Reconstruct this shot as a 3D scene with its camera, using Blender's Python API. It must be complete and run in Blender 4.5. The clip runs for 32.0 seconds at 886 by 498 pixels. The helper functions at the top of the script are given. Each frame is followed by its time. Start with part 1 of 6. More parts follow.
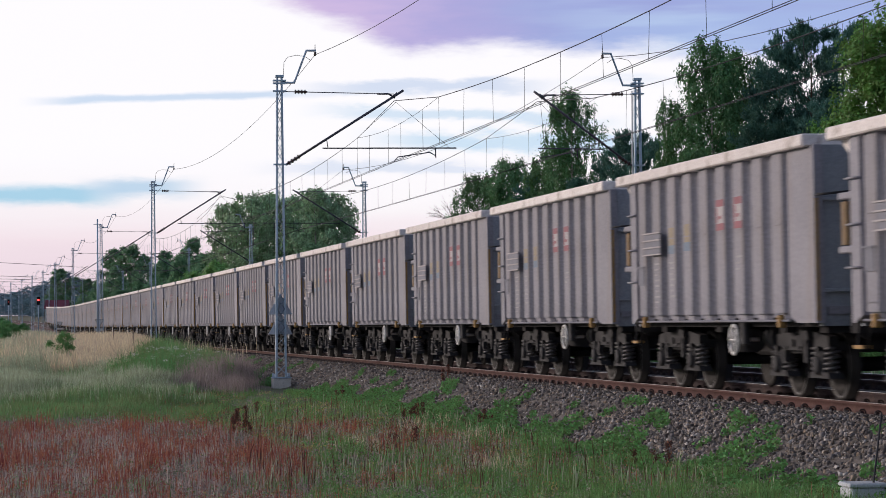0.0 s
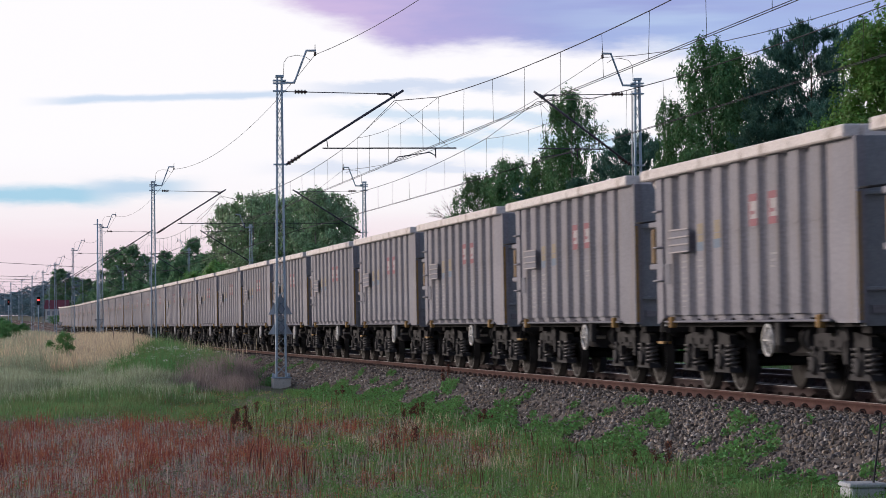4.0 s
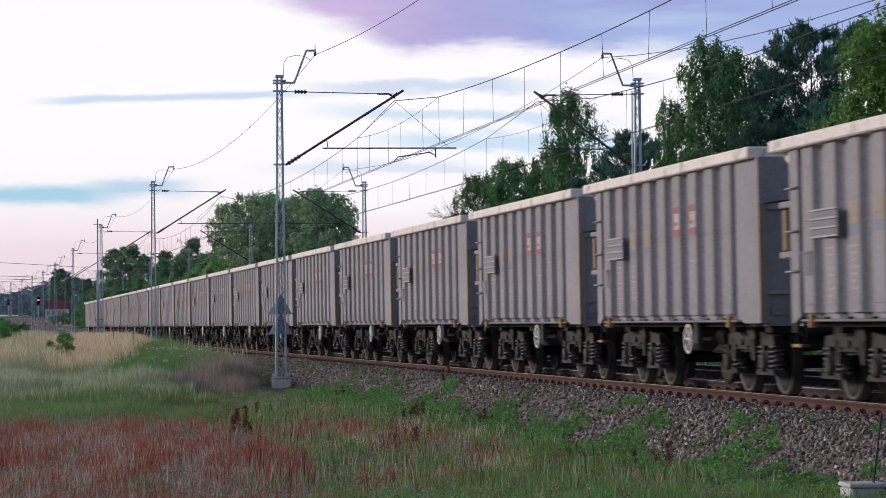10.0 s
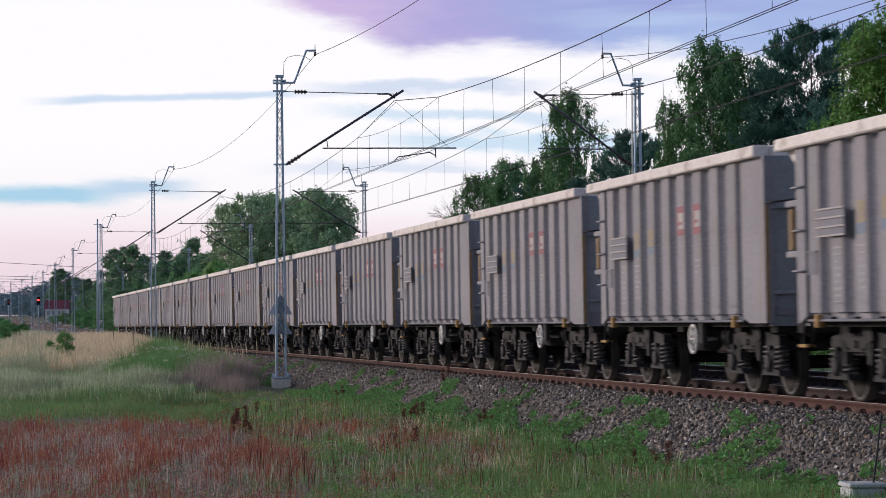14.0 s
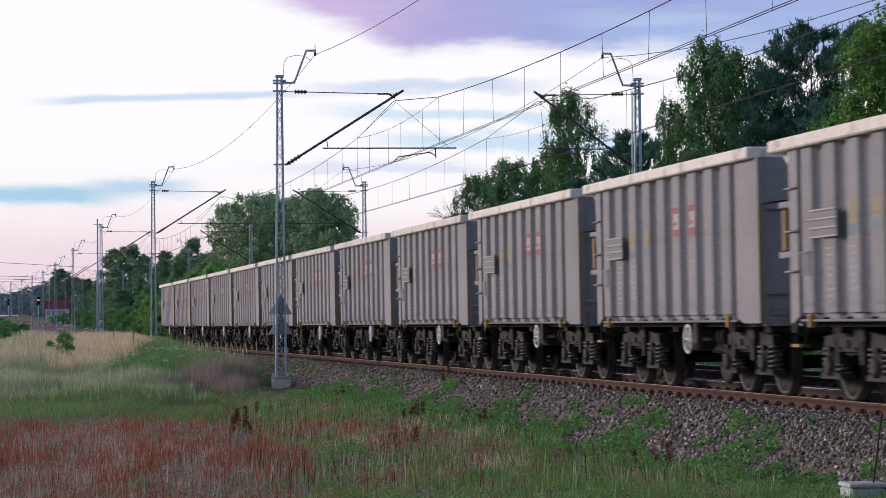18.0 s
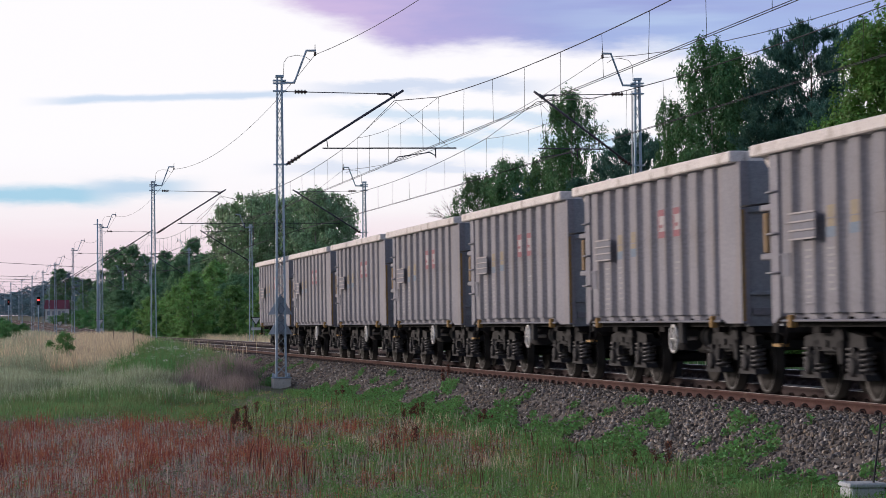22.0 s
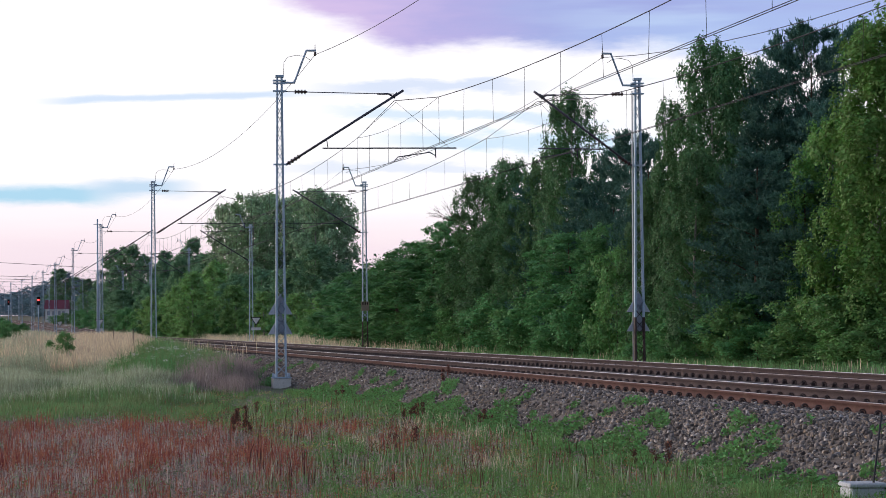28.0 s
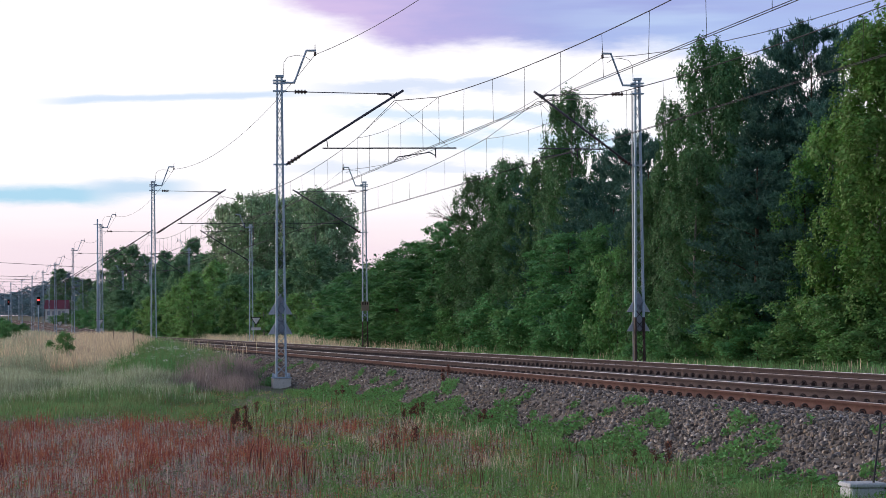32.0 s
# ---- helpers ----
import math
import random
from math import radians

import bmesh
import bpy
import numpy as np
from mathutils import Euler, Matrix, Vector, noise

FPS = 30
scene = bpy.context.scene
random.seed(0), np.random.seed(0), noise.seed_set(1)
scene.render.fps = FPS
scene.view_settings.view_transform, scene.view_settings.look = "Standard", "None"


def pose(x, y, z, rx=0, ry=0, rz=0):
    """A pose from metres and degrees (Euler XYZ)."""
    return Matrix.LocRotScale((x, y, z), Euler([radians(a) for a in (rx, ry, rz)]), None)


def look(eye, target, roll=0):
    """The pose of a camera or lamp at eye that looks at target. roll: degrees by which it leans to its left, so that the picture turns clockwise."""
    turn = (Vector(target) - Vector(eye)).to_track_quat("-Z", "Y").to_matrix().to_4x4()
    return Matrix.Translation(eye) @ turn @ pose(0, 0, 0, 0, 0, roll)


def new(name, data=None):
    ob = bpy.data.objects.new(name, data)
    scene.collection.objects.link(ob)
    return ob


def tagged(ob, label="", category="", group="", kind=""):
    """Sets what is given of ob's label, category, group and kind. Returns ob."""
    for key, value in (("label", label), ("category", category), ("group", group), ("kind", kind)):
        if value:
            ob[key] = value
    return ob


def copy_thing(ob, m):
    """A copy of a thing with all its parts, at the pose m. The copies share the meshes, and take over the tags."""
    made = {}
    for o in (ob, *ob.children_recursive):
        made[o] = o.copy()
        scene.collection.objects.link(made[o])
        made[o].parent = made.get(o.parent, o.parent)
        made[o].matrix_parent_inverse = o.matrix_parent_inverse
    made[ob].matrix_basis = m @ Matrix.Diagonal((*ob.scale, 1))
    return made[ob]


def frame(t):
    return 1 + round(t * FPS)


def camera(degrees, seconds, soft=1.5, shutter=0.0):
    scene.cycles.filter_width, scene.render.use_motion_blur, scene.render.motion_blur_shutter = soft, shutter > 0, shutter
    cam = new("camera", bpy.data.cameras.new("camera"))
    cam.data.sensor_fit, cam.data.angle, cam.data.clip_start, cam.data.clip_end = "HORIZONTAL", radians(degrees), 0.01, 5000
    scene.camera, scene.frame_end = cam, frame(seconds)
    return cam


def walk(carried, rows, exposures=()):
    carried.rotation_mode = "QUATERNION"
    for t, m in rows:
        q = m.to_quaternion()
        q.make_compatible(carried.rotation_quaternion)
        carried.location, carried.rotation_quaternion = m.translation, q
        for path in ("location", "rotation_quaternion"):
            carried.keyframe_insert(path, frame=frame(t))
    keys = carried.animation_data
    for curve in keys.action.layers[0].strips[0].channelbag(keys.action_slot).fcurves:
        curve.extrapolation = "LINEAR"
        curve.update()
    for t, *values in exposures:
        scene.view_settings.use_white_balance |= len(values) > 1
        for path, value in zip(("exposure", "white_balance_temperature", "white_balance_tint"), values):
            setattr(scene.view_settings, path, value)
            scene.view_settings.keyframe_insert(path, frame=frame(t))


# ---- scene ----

# ---- camera: a tripod beside the line, long lens ----
EYE = Vector((0.0, 0.0, 1.0522))
PITCH, ROLL = 0.0285152, -0.0080726
cam = camera(19.1976, 32.0, soft=0.6, shutter=0.42)
_d = Vector((0, math.cos(PITCH), math.sin(PITCH)))
CAM_POSE = look(EYE, EYE + _d, math.degrees(ROLL))
# the camera opens up a little once the pale train has gone
walk(cam, [(0.0, CAM_POSE), (32.0, CAM_POSE)], [(0.0, -0.13), (23.0, -0.13), (27.5, 0.0), (32.0, 0.0)])

# ---- light: bright evening cloud low on one side, bluer sky overhead ----
SUN_AZ, SUN_EL = radians(-66), radians(15)
sun = new("sun", bpy.data.lights.new("sun", "SUN"))
sun.data.energy, sun.data.angle, sun.data.color = 2.35, radians(10), (1.0, 0.85, 0.76)
_s = Vector((math.sin(SUN_AZ) * math.cos(SUN_EL), math.cos(SUN_AZ) * math.cos(SUN_EL), math.sin(SUN_EL)))
sun.matrix_world = look(_s * 50, (0, 0, 0))


class Nodes:
    """A small helper for wiring node trees."""

    def __init__(self, tree):
        self.t = tree

    def add(self, kind, ins={}):
        n = self.t.nodes.new(kind)
        for k, v in ins.items():
            if isinstance(v, bpy.types.NodeSocket):
                self.t.links.new(v, n.inputs[k])
            else:
                n.inputs[k].default_value = v
        return n

    def math(self, op, a, b=0.0, clamp=False):
        n = self.add("ShaderNodeMath")
        n.operation, n.use_clamp = op, clamp
        for i, v in enumerate((a, b)):
            if isinstance(v, bpy.types.NodeSocket):
                self.t.links.new(v, n.inputs[i])
            else:
                n.inputs[i].default_value = v
        return n.outputs[0]

    def mix(self, fac, a, b, blend="MIX"):
        n = self.add("ShaderNodeMix")
        n.data_type, n.blend_type = "RGBA", blend
        for k, v in ((0, fac), (6, a), (7, b)):
            if isinstance(v, bpy.types.NodeSocket):
                self.t.links.new(v, n.inputs[k])
            else:
                n.inputs[k].default_value = (*v, 1) if k and len(v) == 3 else v
        return n.outputs[2]

    def ramp(self, fac, *stops):
        n = self.add("ShaderNodeValToRGB", {0: fac})
        e = n.color_ramp.elements
        while len(e) < len(stops):
            e.new(0.5)
        for el, (p, c) in zip(e, stops):
            el.position, el.color = p, (*c, 1) if len(c) == 3 else c
        return n.outputs[0]

    def step(self, v, a, b):
        n = self.add("ShaderNodeMapRange", {0: v, 1: a, 2: b})
        n.interpolation_type = "SMOOTHSTEP"
        return n.outputs[0]

    def noise(self, vec, scale, detail=3.0, rough=0.55):
        n = self.add("ShaderNodeTexNoise", {"Vector": vec, "Scale": scale, "Detail": detail, "Roughness": rough})
        return n.outputs["Fac"]


def sky_world():
    w = bpy.data.worlds.new("evening_sky")
    scene.world = w
    w.use_nodes = True
    w.node_tree.nodes.clear()
    n = Nodes(w.node_tree)
    tc = n.add("ShaderNodeTexCoord")
    sep = n.add("ShaderNodeSeparateXYZ", {0: tc.outputs["Generated"]})
    x, y, z = sep.outputs
    sky = n.add("ShaderNodeTexSky")
    sky.sky_type, sky.sun_disc, sky.sun_elevation, sky.sun_rotation = "NISHITA", False, SUN_EL, SUN_AZ
    clear = n.mix(1.0, sky.outputs[0], (0.055, 0.055, 0.062), "MULTIPLY")
    # long flat cloud sheets: coordinates squeezed along the height
    hor = n.add("ShaderNodeCombineXYZ", {0: x, 1: y, 2: n.math("MULTIPLY", z, 9.0)}).outputs[0]
    streak = n.noise(hor, 3.2, 5.0, 0.6)
    broad = n.noise(hor, 1.3, 3.0, 0.5)
    fine = n.noise(n.add("ShaderNodeCombineXYZ", {0: x, 1: y, 2: n.math("MULTIPLY", z, 4.0)}).outputs[0], 26.0, 6.0, 0.62)
    up = n.math("ADD", z, n.math("MULTIPLY", n.math("SUBTRACT", streak, 0.5), 0.03))
    ahead = n.math("MAXIMUM", y, 0.05)
    u, v = n.math("DIVIDE", x, ahead), n.math("DIVIDE", z, ahead)
    rag = n.math("SUBTRACT", fine, 0.5)
    wav = n.math("ADD", v, n.math("MULTIPLY", rag, 0.016))
    # the band of bright cloud above the horizon, pink below, white above
    glow = n.ramp(n.step(up, 0.0, 0.075), (0.0, (0.87, 0.69, 0.79)), (0.35, (0.99, 0.85, 0.91)), (0.7, (1.06, 1.015, 1.05)), (1.0, (1.09, 1.07, 1.11)))

    def streak_at(mid, slope, half, u0, u1, soft, ragged):
        """A long thin gap of blue between the sheets of cloud."""
        line = n.math("ADD", n.math("ADD", v, n.math("MULTIPLY", u, slope)), n.math("MULTIPLY", rag, ragged))
        d = n.math("ABSOLUTE", n.math("SUBTRACT", line, mid))
        body = n.math("SUBTRACT", 1.0, n.step(d, half * 0.25, half * 1.3))
        ends = n.math("MULTIPLY", n.step(u, u0 - soft, u0 + soft), n.math("SUBTRACT", 1.0, n.step(u, u1 - soft, u1 + soft)))
        return n.math("MULTIPLY", body, ends)

    c = glow
    for mid, slope, half, u0, u1, soft, ragged, col, k in (
            (0.0495, 0.004, 0.0042, -0.40, -0.128, 0.012, 0.007, (0.42, 0.70, 0.89), 0.95),
            (0.0515, 0.010, 0.0045, -0.133, -0.098, 0.012, 0.009, (0.50, 0.70, 0.90), 0.85),
            (0.0895, -0.020, 0.0016, -0.150, -0.055, 0.014, 0.004, (0.62, 0.76, 0.96), 0.85),
            (0.0905, 0.0, 0.0028, -0.045, 0.035, 0.02, 0.012, (0.62, 0.73, 0.94), 0.75),
            (0.0800, 0.05, 0.0030, -0.040, 0.060, 0.02, 0.014, (0.60, 0.78, 0.97), 0.7),
            (0.0700, 0.02, 0.0040, -0.020, 0.080, 0.02, 0.014, (0.55, 0.77, 0.97), 0.75),
            (0.0600, 0.0, 0.0030, -0.060, 0.020, 0.02, 0.012, (0.66, 0.76, 0.95), 0.6)):
        c = n.mix(n.math("MULTIPLY", streak_at(mid, slope, half, u0, u1, soft, ragged), k), c, col)
    # the lavender cloud bank above, blue towards one side, with a ragged lower edge
    edge = n.math("SUBTRACT", wav, n.math("ADD", n.math("SUBTRACT", 0.1045, n.math("MULTIPLY", n.step(u, 0.07, 0.13), 0.006)), n.math("MULTIPLY", n.math("MAXIMUM", n.math("SUBTRACT", -0.012, u), 0.0), 0.36)))
    lav = n.ramp(n.step(n.math("ADD", u, n.math("MULTIPLY", rag, 0.05)), -0.05, 0.09), (0.0, (0.72, 0.56, 0.85)), (0.35, (0.50, 0.46, 0.80)), (0.7, (0.40, 0.45, 0.80)), (1.0, (0.42, 0.53, 0.87)))
    lav = n.mix(n.step(streak, 0.45, 0.75), lav, (0.36, 0.39, 0.76))
    c = n.mix(n.step(edge, -0.004, 0.006), c, lav)
    thin = n.math("MULTIPLY", n.math("MULTIPLY", n.step(n.noise(hor, 7.0, 4.0, 0.55), 0.55, 0.7), n.step(z, 0.03, 0.06)), n.step(u, 0.0, 0.1))
    c = n.mix(n.math("MULTIPLY", thin, 0.5), c, (0.58, 0.73, 0.97))
    high = n.mix(n.step(broad, 0.35, 0.65), clear, (0.44, 0.52, 0.72))
    c = n.mix(n.step(z, 0.16, 0.5), c, high)
    # the side of the set sun is brighter and warmer, the sky behind dusky blue
    west = n.math("MULTIPLY", n.step(n.math("ADD", n.math("MULTIPLY", x, -0.92), n.math("MULTIPLY", y, 0.38)), 0.62, 1.0), n.math("SUBTRACT", 1.0, n.step(z, 0.1, 0.6)))
    c = n.mix(n.math("MULTIPLY", west, 0.8), c, (1.7, 1.4, 1.25))
    east = n.math("MULTIPLY", n.step(n.math("SUBTRACT", 0.0, y), 0.0, 0.8), n.math("SUBTRACT", 1.0, n.step(z, 0.45, 0.9)))
    c = n.mix(n.math("MULTIPLY", east, 0.85), c, (0.32, 0.385, 0.52))
    below = n.step(z, -0.02, 0.0)
    c = n.mix(below, (0.10, 0.10, 0.09), c)
    bg = n.add("ShaderNodeBackground", {0: c, 1: 1.0})
    out = n.add("ShaderNodeOutputWorld")
    w.node_tree.links.new(bg.outputs[0], out.inputs[0])


sky_world()


# ---- materials ----
def mat(name, col, col2=None, scale=3.0, fine=40.0, rough=0.7, metal=0.0, bump=0.15, stain=None, vary=0.0, island=0.0, sheen=0.0, spec=0.5, streaks=False, transl=0.0):
    """A surface with broad patches, fine grain, relief and wear."""
    m = bpy.data.materials.new(name)
    m.use_nodes = True
    n = Nodes(m.node_tree)
    m.node_tree.nodes.clear()
    tc = n.add("ShaderNodeTexCoord").outputs["Object"]
    col2 = col2 or tuple(c * 0.7 for c in col)
    big = n.noise(tc, scale, 4.0)
    c = n.mix(n.step(big, 0.35, 0.68), col, col2)
    grain = n.noise(tc, fine, 3.0)
    c = n.mix(0.35, c, n.mix(n.step(grain, 0.3, 0.7), tuple(k * 0.62 for k in col), tuple(min(1, k * 1.3) for k in col)))
    if stain:
        v = tc
        if streaks:
            mp = n.add("ShaderNodeMapping", {0: tc, 3: (1.0, 1.0, 0.12)})
            v = mp.outputs[0]
        s = n.noise(v, scale * 2.3, 6.0, 0.65)
        c = n.mix(n.math("MULTIPLY", n.step(s, 0.52, 0.72), 0.75), c, stain)
    if vary:
        r = n.add("ShaderNodeObjectInfo").outputs["Random"]
        hs = n.add("ShaderNodeHueSaturation", {0: n.math("ADD", 0.5, n.math("MULTIPLY", n.math("SUBTRACT", r, 0.5), vary * 0.08)), 2: n.math("ADD", 1.0 - vary / 2, n.math("MULTIPLY", r, vary)), 4: c})
        c = hs.outputs[0]
    if island:
        r = n.add("ShaderNodeNewGeometry").outputs["Random Per Island"]
        hs = n.add("ShaderNodeHueSaturation", {0: n.math("ADD", 0.5, n.math("MULTIPLY", n.math("SUBTRACT", r, 0.5), island * 0.06)), 2: n.math("ADD", 1.0 - island / 2, n.math("MULTIPLY", r, island)), 4: c})
        c = hs.outputs[0]
    b = n.add("ShaderNodeBump", {"Strength": bump, "Distance": 0.02, "Height": grain})
    rg = n.math("ADD", rough - 0.08, n.math("MULTIPLY", big, 0.16), clamp=True)
    p = n.add("ShaderNodeBsdfPrincipled", {"Base Color": c, "Roughness": rg, "Metallic": metal, "Normal": b.outputs[0], "Specular IOR Level": spec})
    res = p.outputs[0]
    if transl:
        t = n.add("ShaderNodeBsdfTranslucent", {0: c})
        res = n.add("ShaderNodeMixShader", {0: transl, 1: res, 2: t.outputs[0]}).outputs[0]
    out = n.add("ShaderNodeOutputMaterial")
    m.node_tree.links.new(res, out.inputs[0])
    return m


def glow_mat(name, col, strength):
    m = bpy.data.materials.new(name)
    m.use_nodes = True
    p = m.node_tree.nodes["Principled BSDF"]
    p.inputs["Base Color"].default_value = (*col, 1)
    p.inputs["Emission Color"].default_value = (*col, 1)
    p.inputs["Emission Strength"].default_value = strength
    return m


M_GROUND = mat("soil_and_moss", (0.155, 0.142, 0.108), (0.115, 0.155, 0.07), 0.6, 9.0, 0.95, bump=0.8, stain=(0.20, 0.15, 0.125), spec=0.2)
M_BALLAST = mat("ballast_bed", (0.165, 0.145, 0.13), (0.11, 0.097, 0.09), 0.9, 16.0, 0.95, bump=1.0, stain=(0.08, 0.07, 0.06), spec=0.25)


def stone_mat():
    m = mat("ballast_stone", (0.2, 0.18, 0.16), (0.15, 0.13, 0.12), 1.1, 30.0, 0.9, bump=0.4, spec=0.25)
    n = Nodes(m.node_tree)
    r = n.add("ShaderNodeNewGeometry").outputs["Random Per Island"]
    c = n.ramp(r, (0.0, (0.05, 0.042, 0.042)), (0.3, (0.155, 0.145, 0.145)), (0.55, (0.25, 0.235, 0.235)), (0.78, (0.31, 0.24, 0.175)), (1.0, (0.55, 0.53, 0.52)))
    tc = n.add("ShaderNodeTexCoord").outputs["Object"]
    c = n.mix(n.math("MULTIPLY", n.step(n.noise(tc, 60.0), 0.35, 0.7), 0.4), c, (0.11, 0.09, 0.08))
    p = [k for k in m.node_tree.nodes if k.type == "BSDF_PRINCIPLED"][0]
    m.node_tree.links.new(c, p.inputs["Base Color"])
    return m


M_STONE = stone_mat()
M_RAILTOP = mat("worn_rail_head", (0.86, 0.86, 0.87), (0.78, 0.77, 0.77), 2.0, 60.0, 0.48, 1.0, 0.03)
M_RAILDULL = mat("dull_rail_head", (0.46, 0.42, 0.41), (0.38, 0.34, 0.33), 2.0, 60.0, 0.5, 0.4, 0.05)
M_RUSTDARK = mat("dark_rusty_rail", (0.050, 0.033, 0.036), (0.036, 0.025, 0.029), 1.5, 45.0, 0.85, bump=0.3, stain=(0.09, 0.06, 0.05), spec=0.3)
M_RUST = mat("rusty_rail", (0.085, 0.037, 0.032), (0.06, 0.03, 0.028), 1.5, 45.0, 0.85, bump=0.3, stain=(0.12, 0.075, 0.055), spec=0.3)
M_SLEEPER = mat("weathered_concrete_sleeper", (0.18, 0.162, 0.155), (0.135, 0.12, 0.113), 2.5, 40.0, 0.9, bump=0.4, stain=(0.12, 0.07, 0.045), vary=0.3)
M_CLIP = mat("rust_dark_rail_clip", (0.048, 0.036, 0.04), (0.034, 0.026, 0.029), 6.0, 60.0, 0.7, 0.2, 0.2)
M_WAGON = mat("grey_wagon_paint", (0.262, 0.258, 0.298), (0.208, 0.206, 0.24), 0.7, 26.0, 0.62, 0.0, 0.10, stain=(0.23, 0.19, 0.165), vary=0.16, streaks=True, spec=0.35)
# Darker than the ribs: dust, and the recess shade put into the colour.
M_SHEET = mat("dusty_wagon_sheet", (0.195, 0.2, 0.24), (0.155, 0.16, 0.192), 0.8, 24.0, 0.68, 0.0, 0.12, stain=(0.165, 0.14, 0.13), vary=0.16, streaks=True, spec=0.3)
# Paler than the wagon: warm light caught on the rim, put into the colour.
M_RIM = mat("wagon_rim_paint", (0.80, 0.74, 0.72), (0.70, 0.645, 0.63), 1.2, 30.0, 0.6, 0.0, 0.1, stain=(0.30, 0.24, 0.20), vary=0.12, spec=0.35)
M_ENDWALL = mat("dark_grey_end_wall", (0.295, 0.32, 0.365), (0.235, 0.255, 0.295), 1.0, 30.0, 0.65, 0.0, 0.1, stain=(0.12, 0.10, 0.09), vary=0.2, streaks=True, spec=0.35)
M_YELLOW = mat("yellow_paint", (0.4, 0.23, 0.065), (0.3, 0.18, 0.06), 3.0, 40.0, 0.65, stain=(0.18, 0.11, 0.06))
M_UNDER = mat("sooty_underframe", (0.026, 0.025, 0.027), (0.018, 0.017, 0.019), 2.0, 30.0, 0.85, 0.1, 0.2, spec=0.2)
M_BOGIE = mat("dusty_bogie_steel", (0.044, 0.044, 0.048), (0.03, 0.03, 0.034), 2.2, 35.0, 0.8, 0.1, 0.2, stain=(0.035, 0.03, 0.028), vary=0.25, spec=0.3)
M_SPRING = mat("spring_steel", (0.13, 0.128, 0.135), (0.08, 0.078, 0.082), 4.0, 50.0, 0.6, 0.3, 0.1)
M_WHEEL = mat("wheel_steel", (0.024, 0.022, 0.022), (0.016, 0.015, 0.015), 3.0, 40.0, 0.7, 0.2, 0.1, spec=0.3)
M_TREAD = mat("rubbed_wheel_rim", (0.055, 0.052, 0.052), (0.04, 0.037, 0.036), 3.0, 50.0, 0.5, 0.4, 0.05)
M_OCHRE = mat("weathered_ochre_paint", (0.23, 0.145, 0.065), (0.17, 0.11, 0.055), 3.0, 40.0, 0.7, stain=(0.12, 0.08, 0.05))
M_WHITE = mat("white_paint", (0.72, 0.71, 0.70), (0.6, 0.59, 0.58), 3.0, 40.0, 0.6)
M_REDPAINT = mat("red_paint", (0.29, 0.08, 0.11), (0.25, 0.10, 0.125), 3.0, 40.0, 0.6)
M_LOGOWHITE = mat("faded_white_paint", (0.42, 0.385, 0.40), (0.34, 0.315, 0.335), 5.0, 40.0, 0.65)
M_STENCIL = mat("worn_stencil_paint", (0.34, 0.335, 0.36), (0.26, 0.255, 0.275), 6.0, 40.0, 0.65)
M_BLUEPAINT = mat("faded_blue_paint", (0.145, 0.205, 0.29), (0.17, 0.21, 0.27), 3.0, 40.0, 0.65)
M_FADEYEL = mat("faded_yellow_paint", (0.31, 0.25, 0.16), (0.25, 0.215, 0.18), 3.0, 40.0, 0.65)
M_MAST = mat("galvanised_mast_steel", (0.44, 0.56, 0.68), (0.36, 0.47, 0.58), 1.2, 40.0, 0.5, 0.1, 0.1, stain=(0.27, 0.32, 0.38), vary=0.12)
M_MASTDARK = mat("rust_brown_mast_foot", (0.075, 0.05, 0.045), (0.05, 0.036, 0.034), 2.0, 40.0, 0.8, 0.1, 0.2)
M_DARKSTEEL = mat("dark_cantilever_tube", (0.10, 0.095, 0.12), (0.075, 0.07, 0.09), 2.0, 50.0, 0.5, 0.5, 0.05)
M_WIRE = mat("overhead_wire", (0.04, 0.036, 0.044), (0.03, 0.028, 0.034), 2.0, 50.0, 0.6, 0.1, 0.0, spec=0.2)
M_INSUL = mat("brown_insulator_glaze", (0.06, 0.03, 0.025), (0.05, 0.028, 0.022), 5.0, 40.0, 0.25, 0.0, 0.0)
M_CONCRETE = mat("pale_concrete", (0.78, 0.76, 0.72), (0.66, 0.64, 0.60), 2.5, 45.0, 0.9, bump=0.3, stain=(0.32, 0.31, 0.27))
M_SIGNBACK = mat("grey_sign_back", (0.42, 0.47, 0.55), (0.36, 0.41, 0.48), 3.0, 40.0, 0.5, 0.0, 0.05)
M_BARK = mat("birch_bark", (0.38, 0.36, 0.33), (0.20, 0.18, 0.16), 4.0, 20.0, 0.9, bump=0.5, stain=(0.06, 0.05, 0.045))
M_PINEBARK = mat("pine_bark", (0.10, 0.065, 0.048), (0.06, 0.04, 0.032), 3.0, 20.0, 0.95, bump=0.6)


def leaf_mat(name, a, b, island=0.7):
    return mat(name, a, b, 0.45, 6.0, 0.62, bump=0.0, island=island, transl=0.30, vary=0.25, spec=0.25)


M_LEAF_BIRCH = leaf_mat("birch_leaf", (0.105, 0.235, 0.095), (0.075, 0.175, 0.075))
M_LEAF_LIGHT = leaf_mat("light_green_leaf", (0.16, 0.34, 0.09), (0.115, 0.255, 0.07))
M_LEAF_DARK = leaf_mat("dark_green_leaf", (0.13, 0.34, 0.12), (0.09, 0.245, 0.09))
# Leaf green darkened to stand for the shade inside the wood.
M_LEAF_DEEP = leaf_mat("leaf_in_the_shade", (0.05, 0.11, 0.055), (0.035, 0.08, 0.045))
M_NEEDLE = leaf_mat("pine_needle", (0.082, 0.195, 0.150), (0.058, 0.135, 0.105))
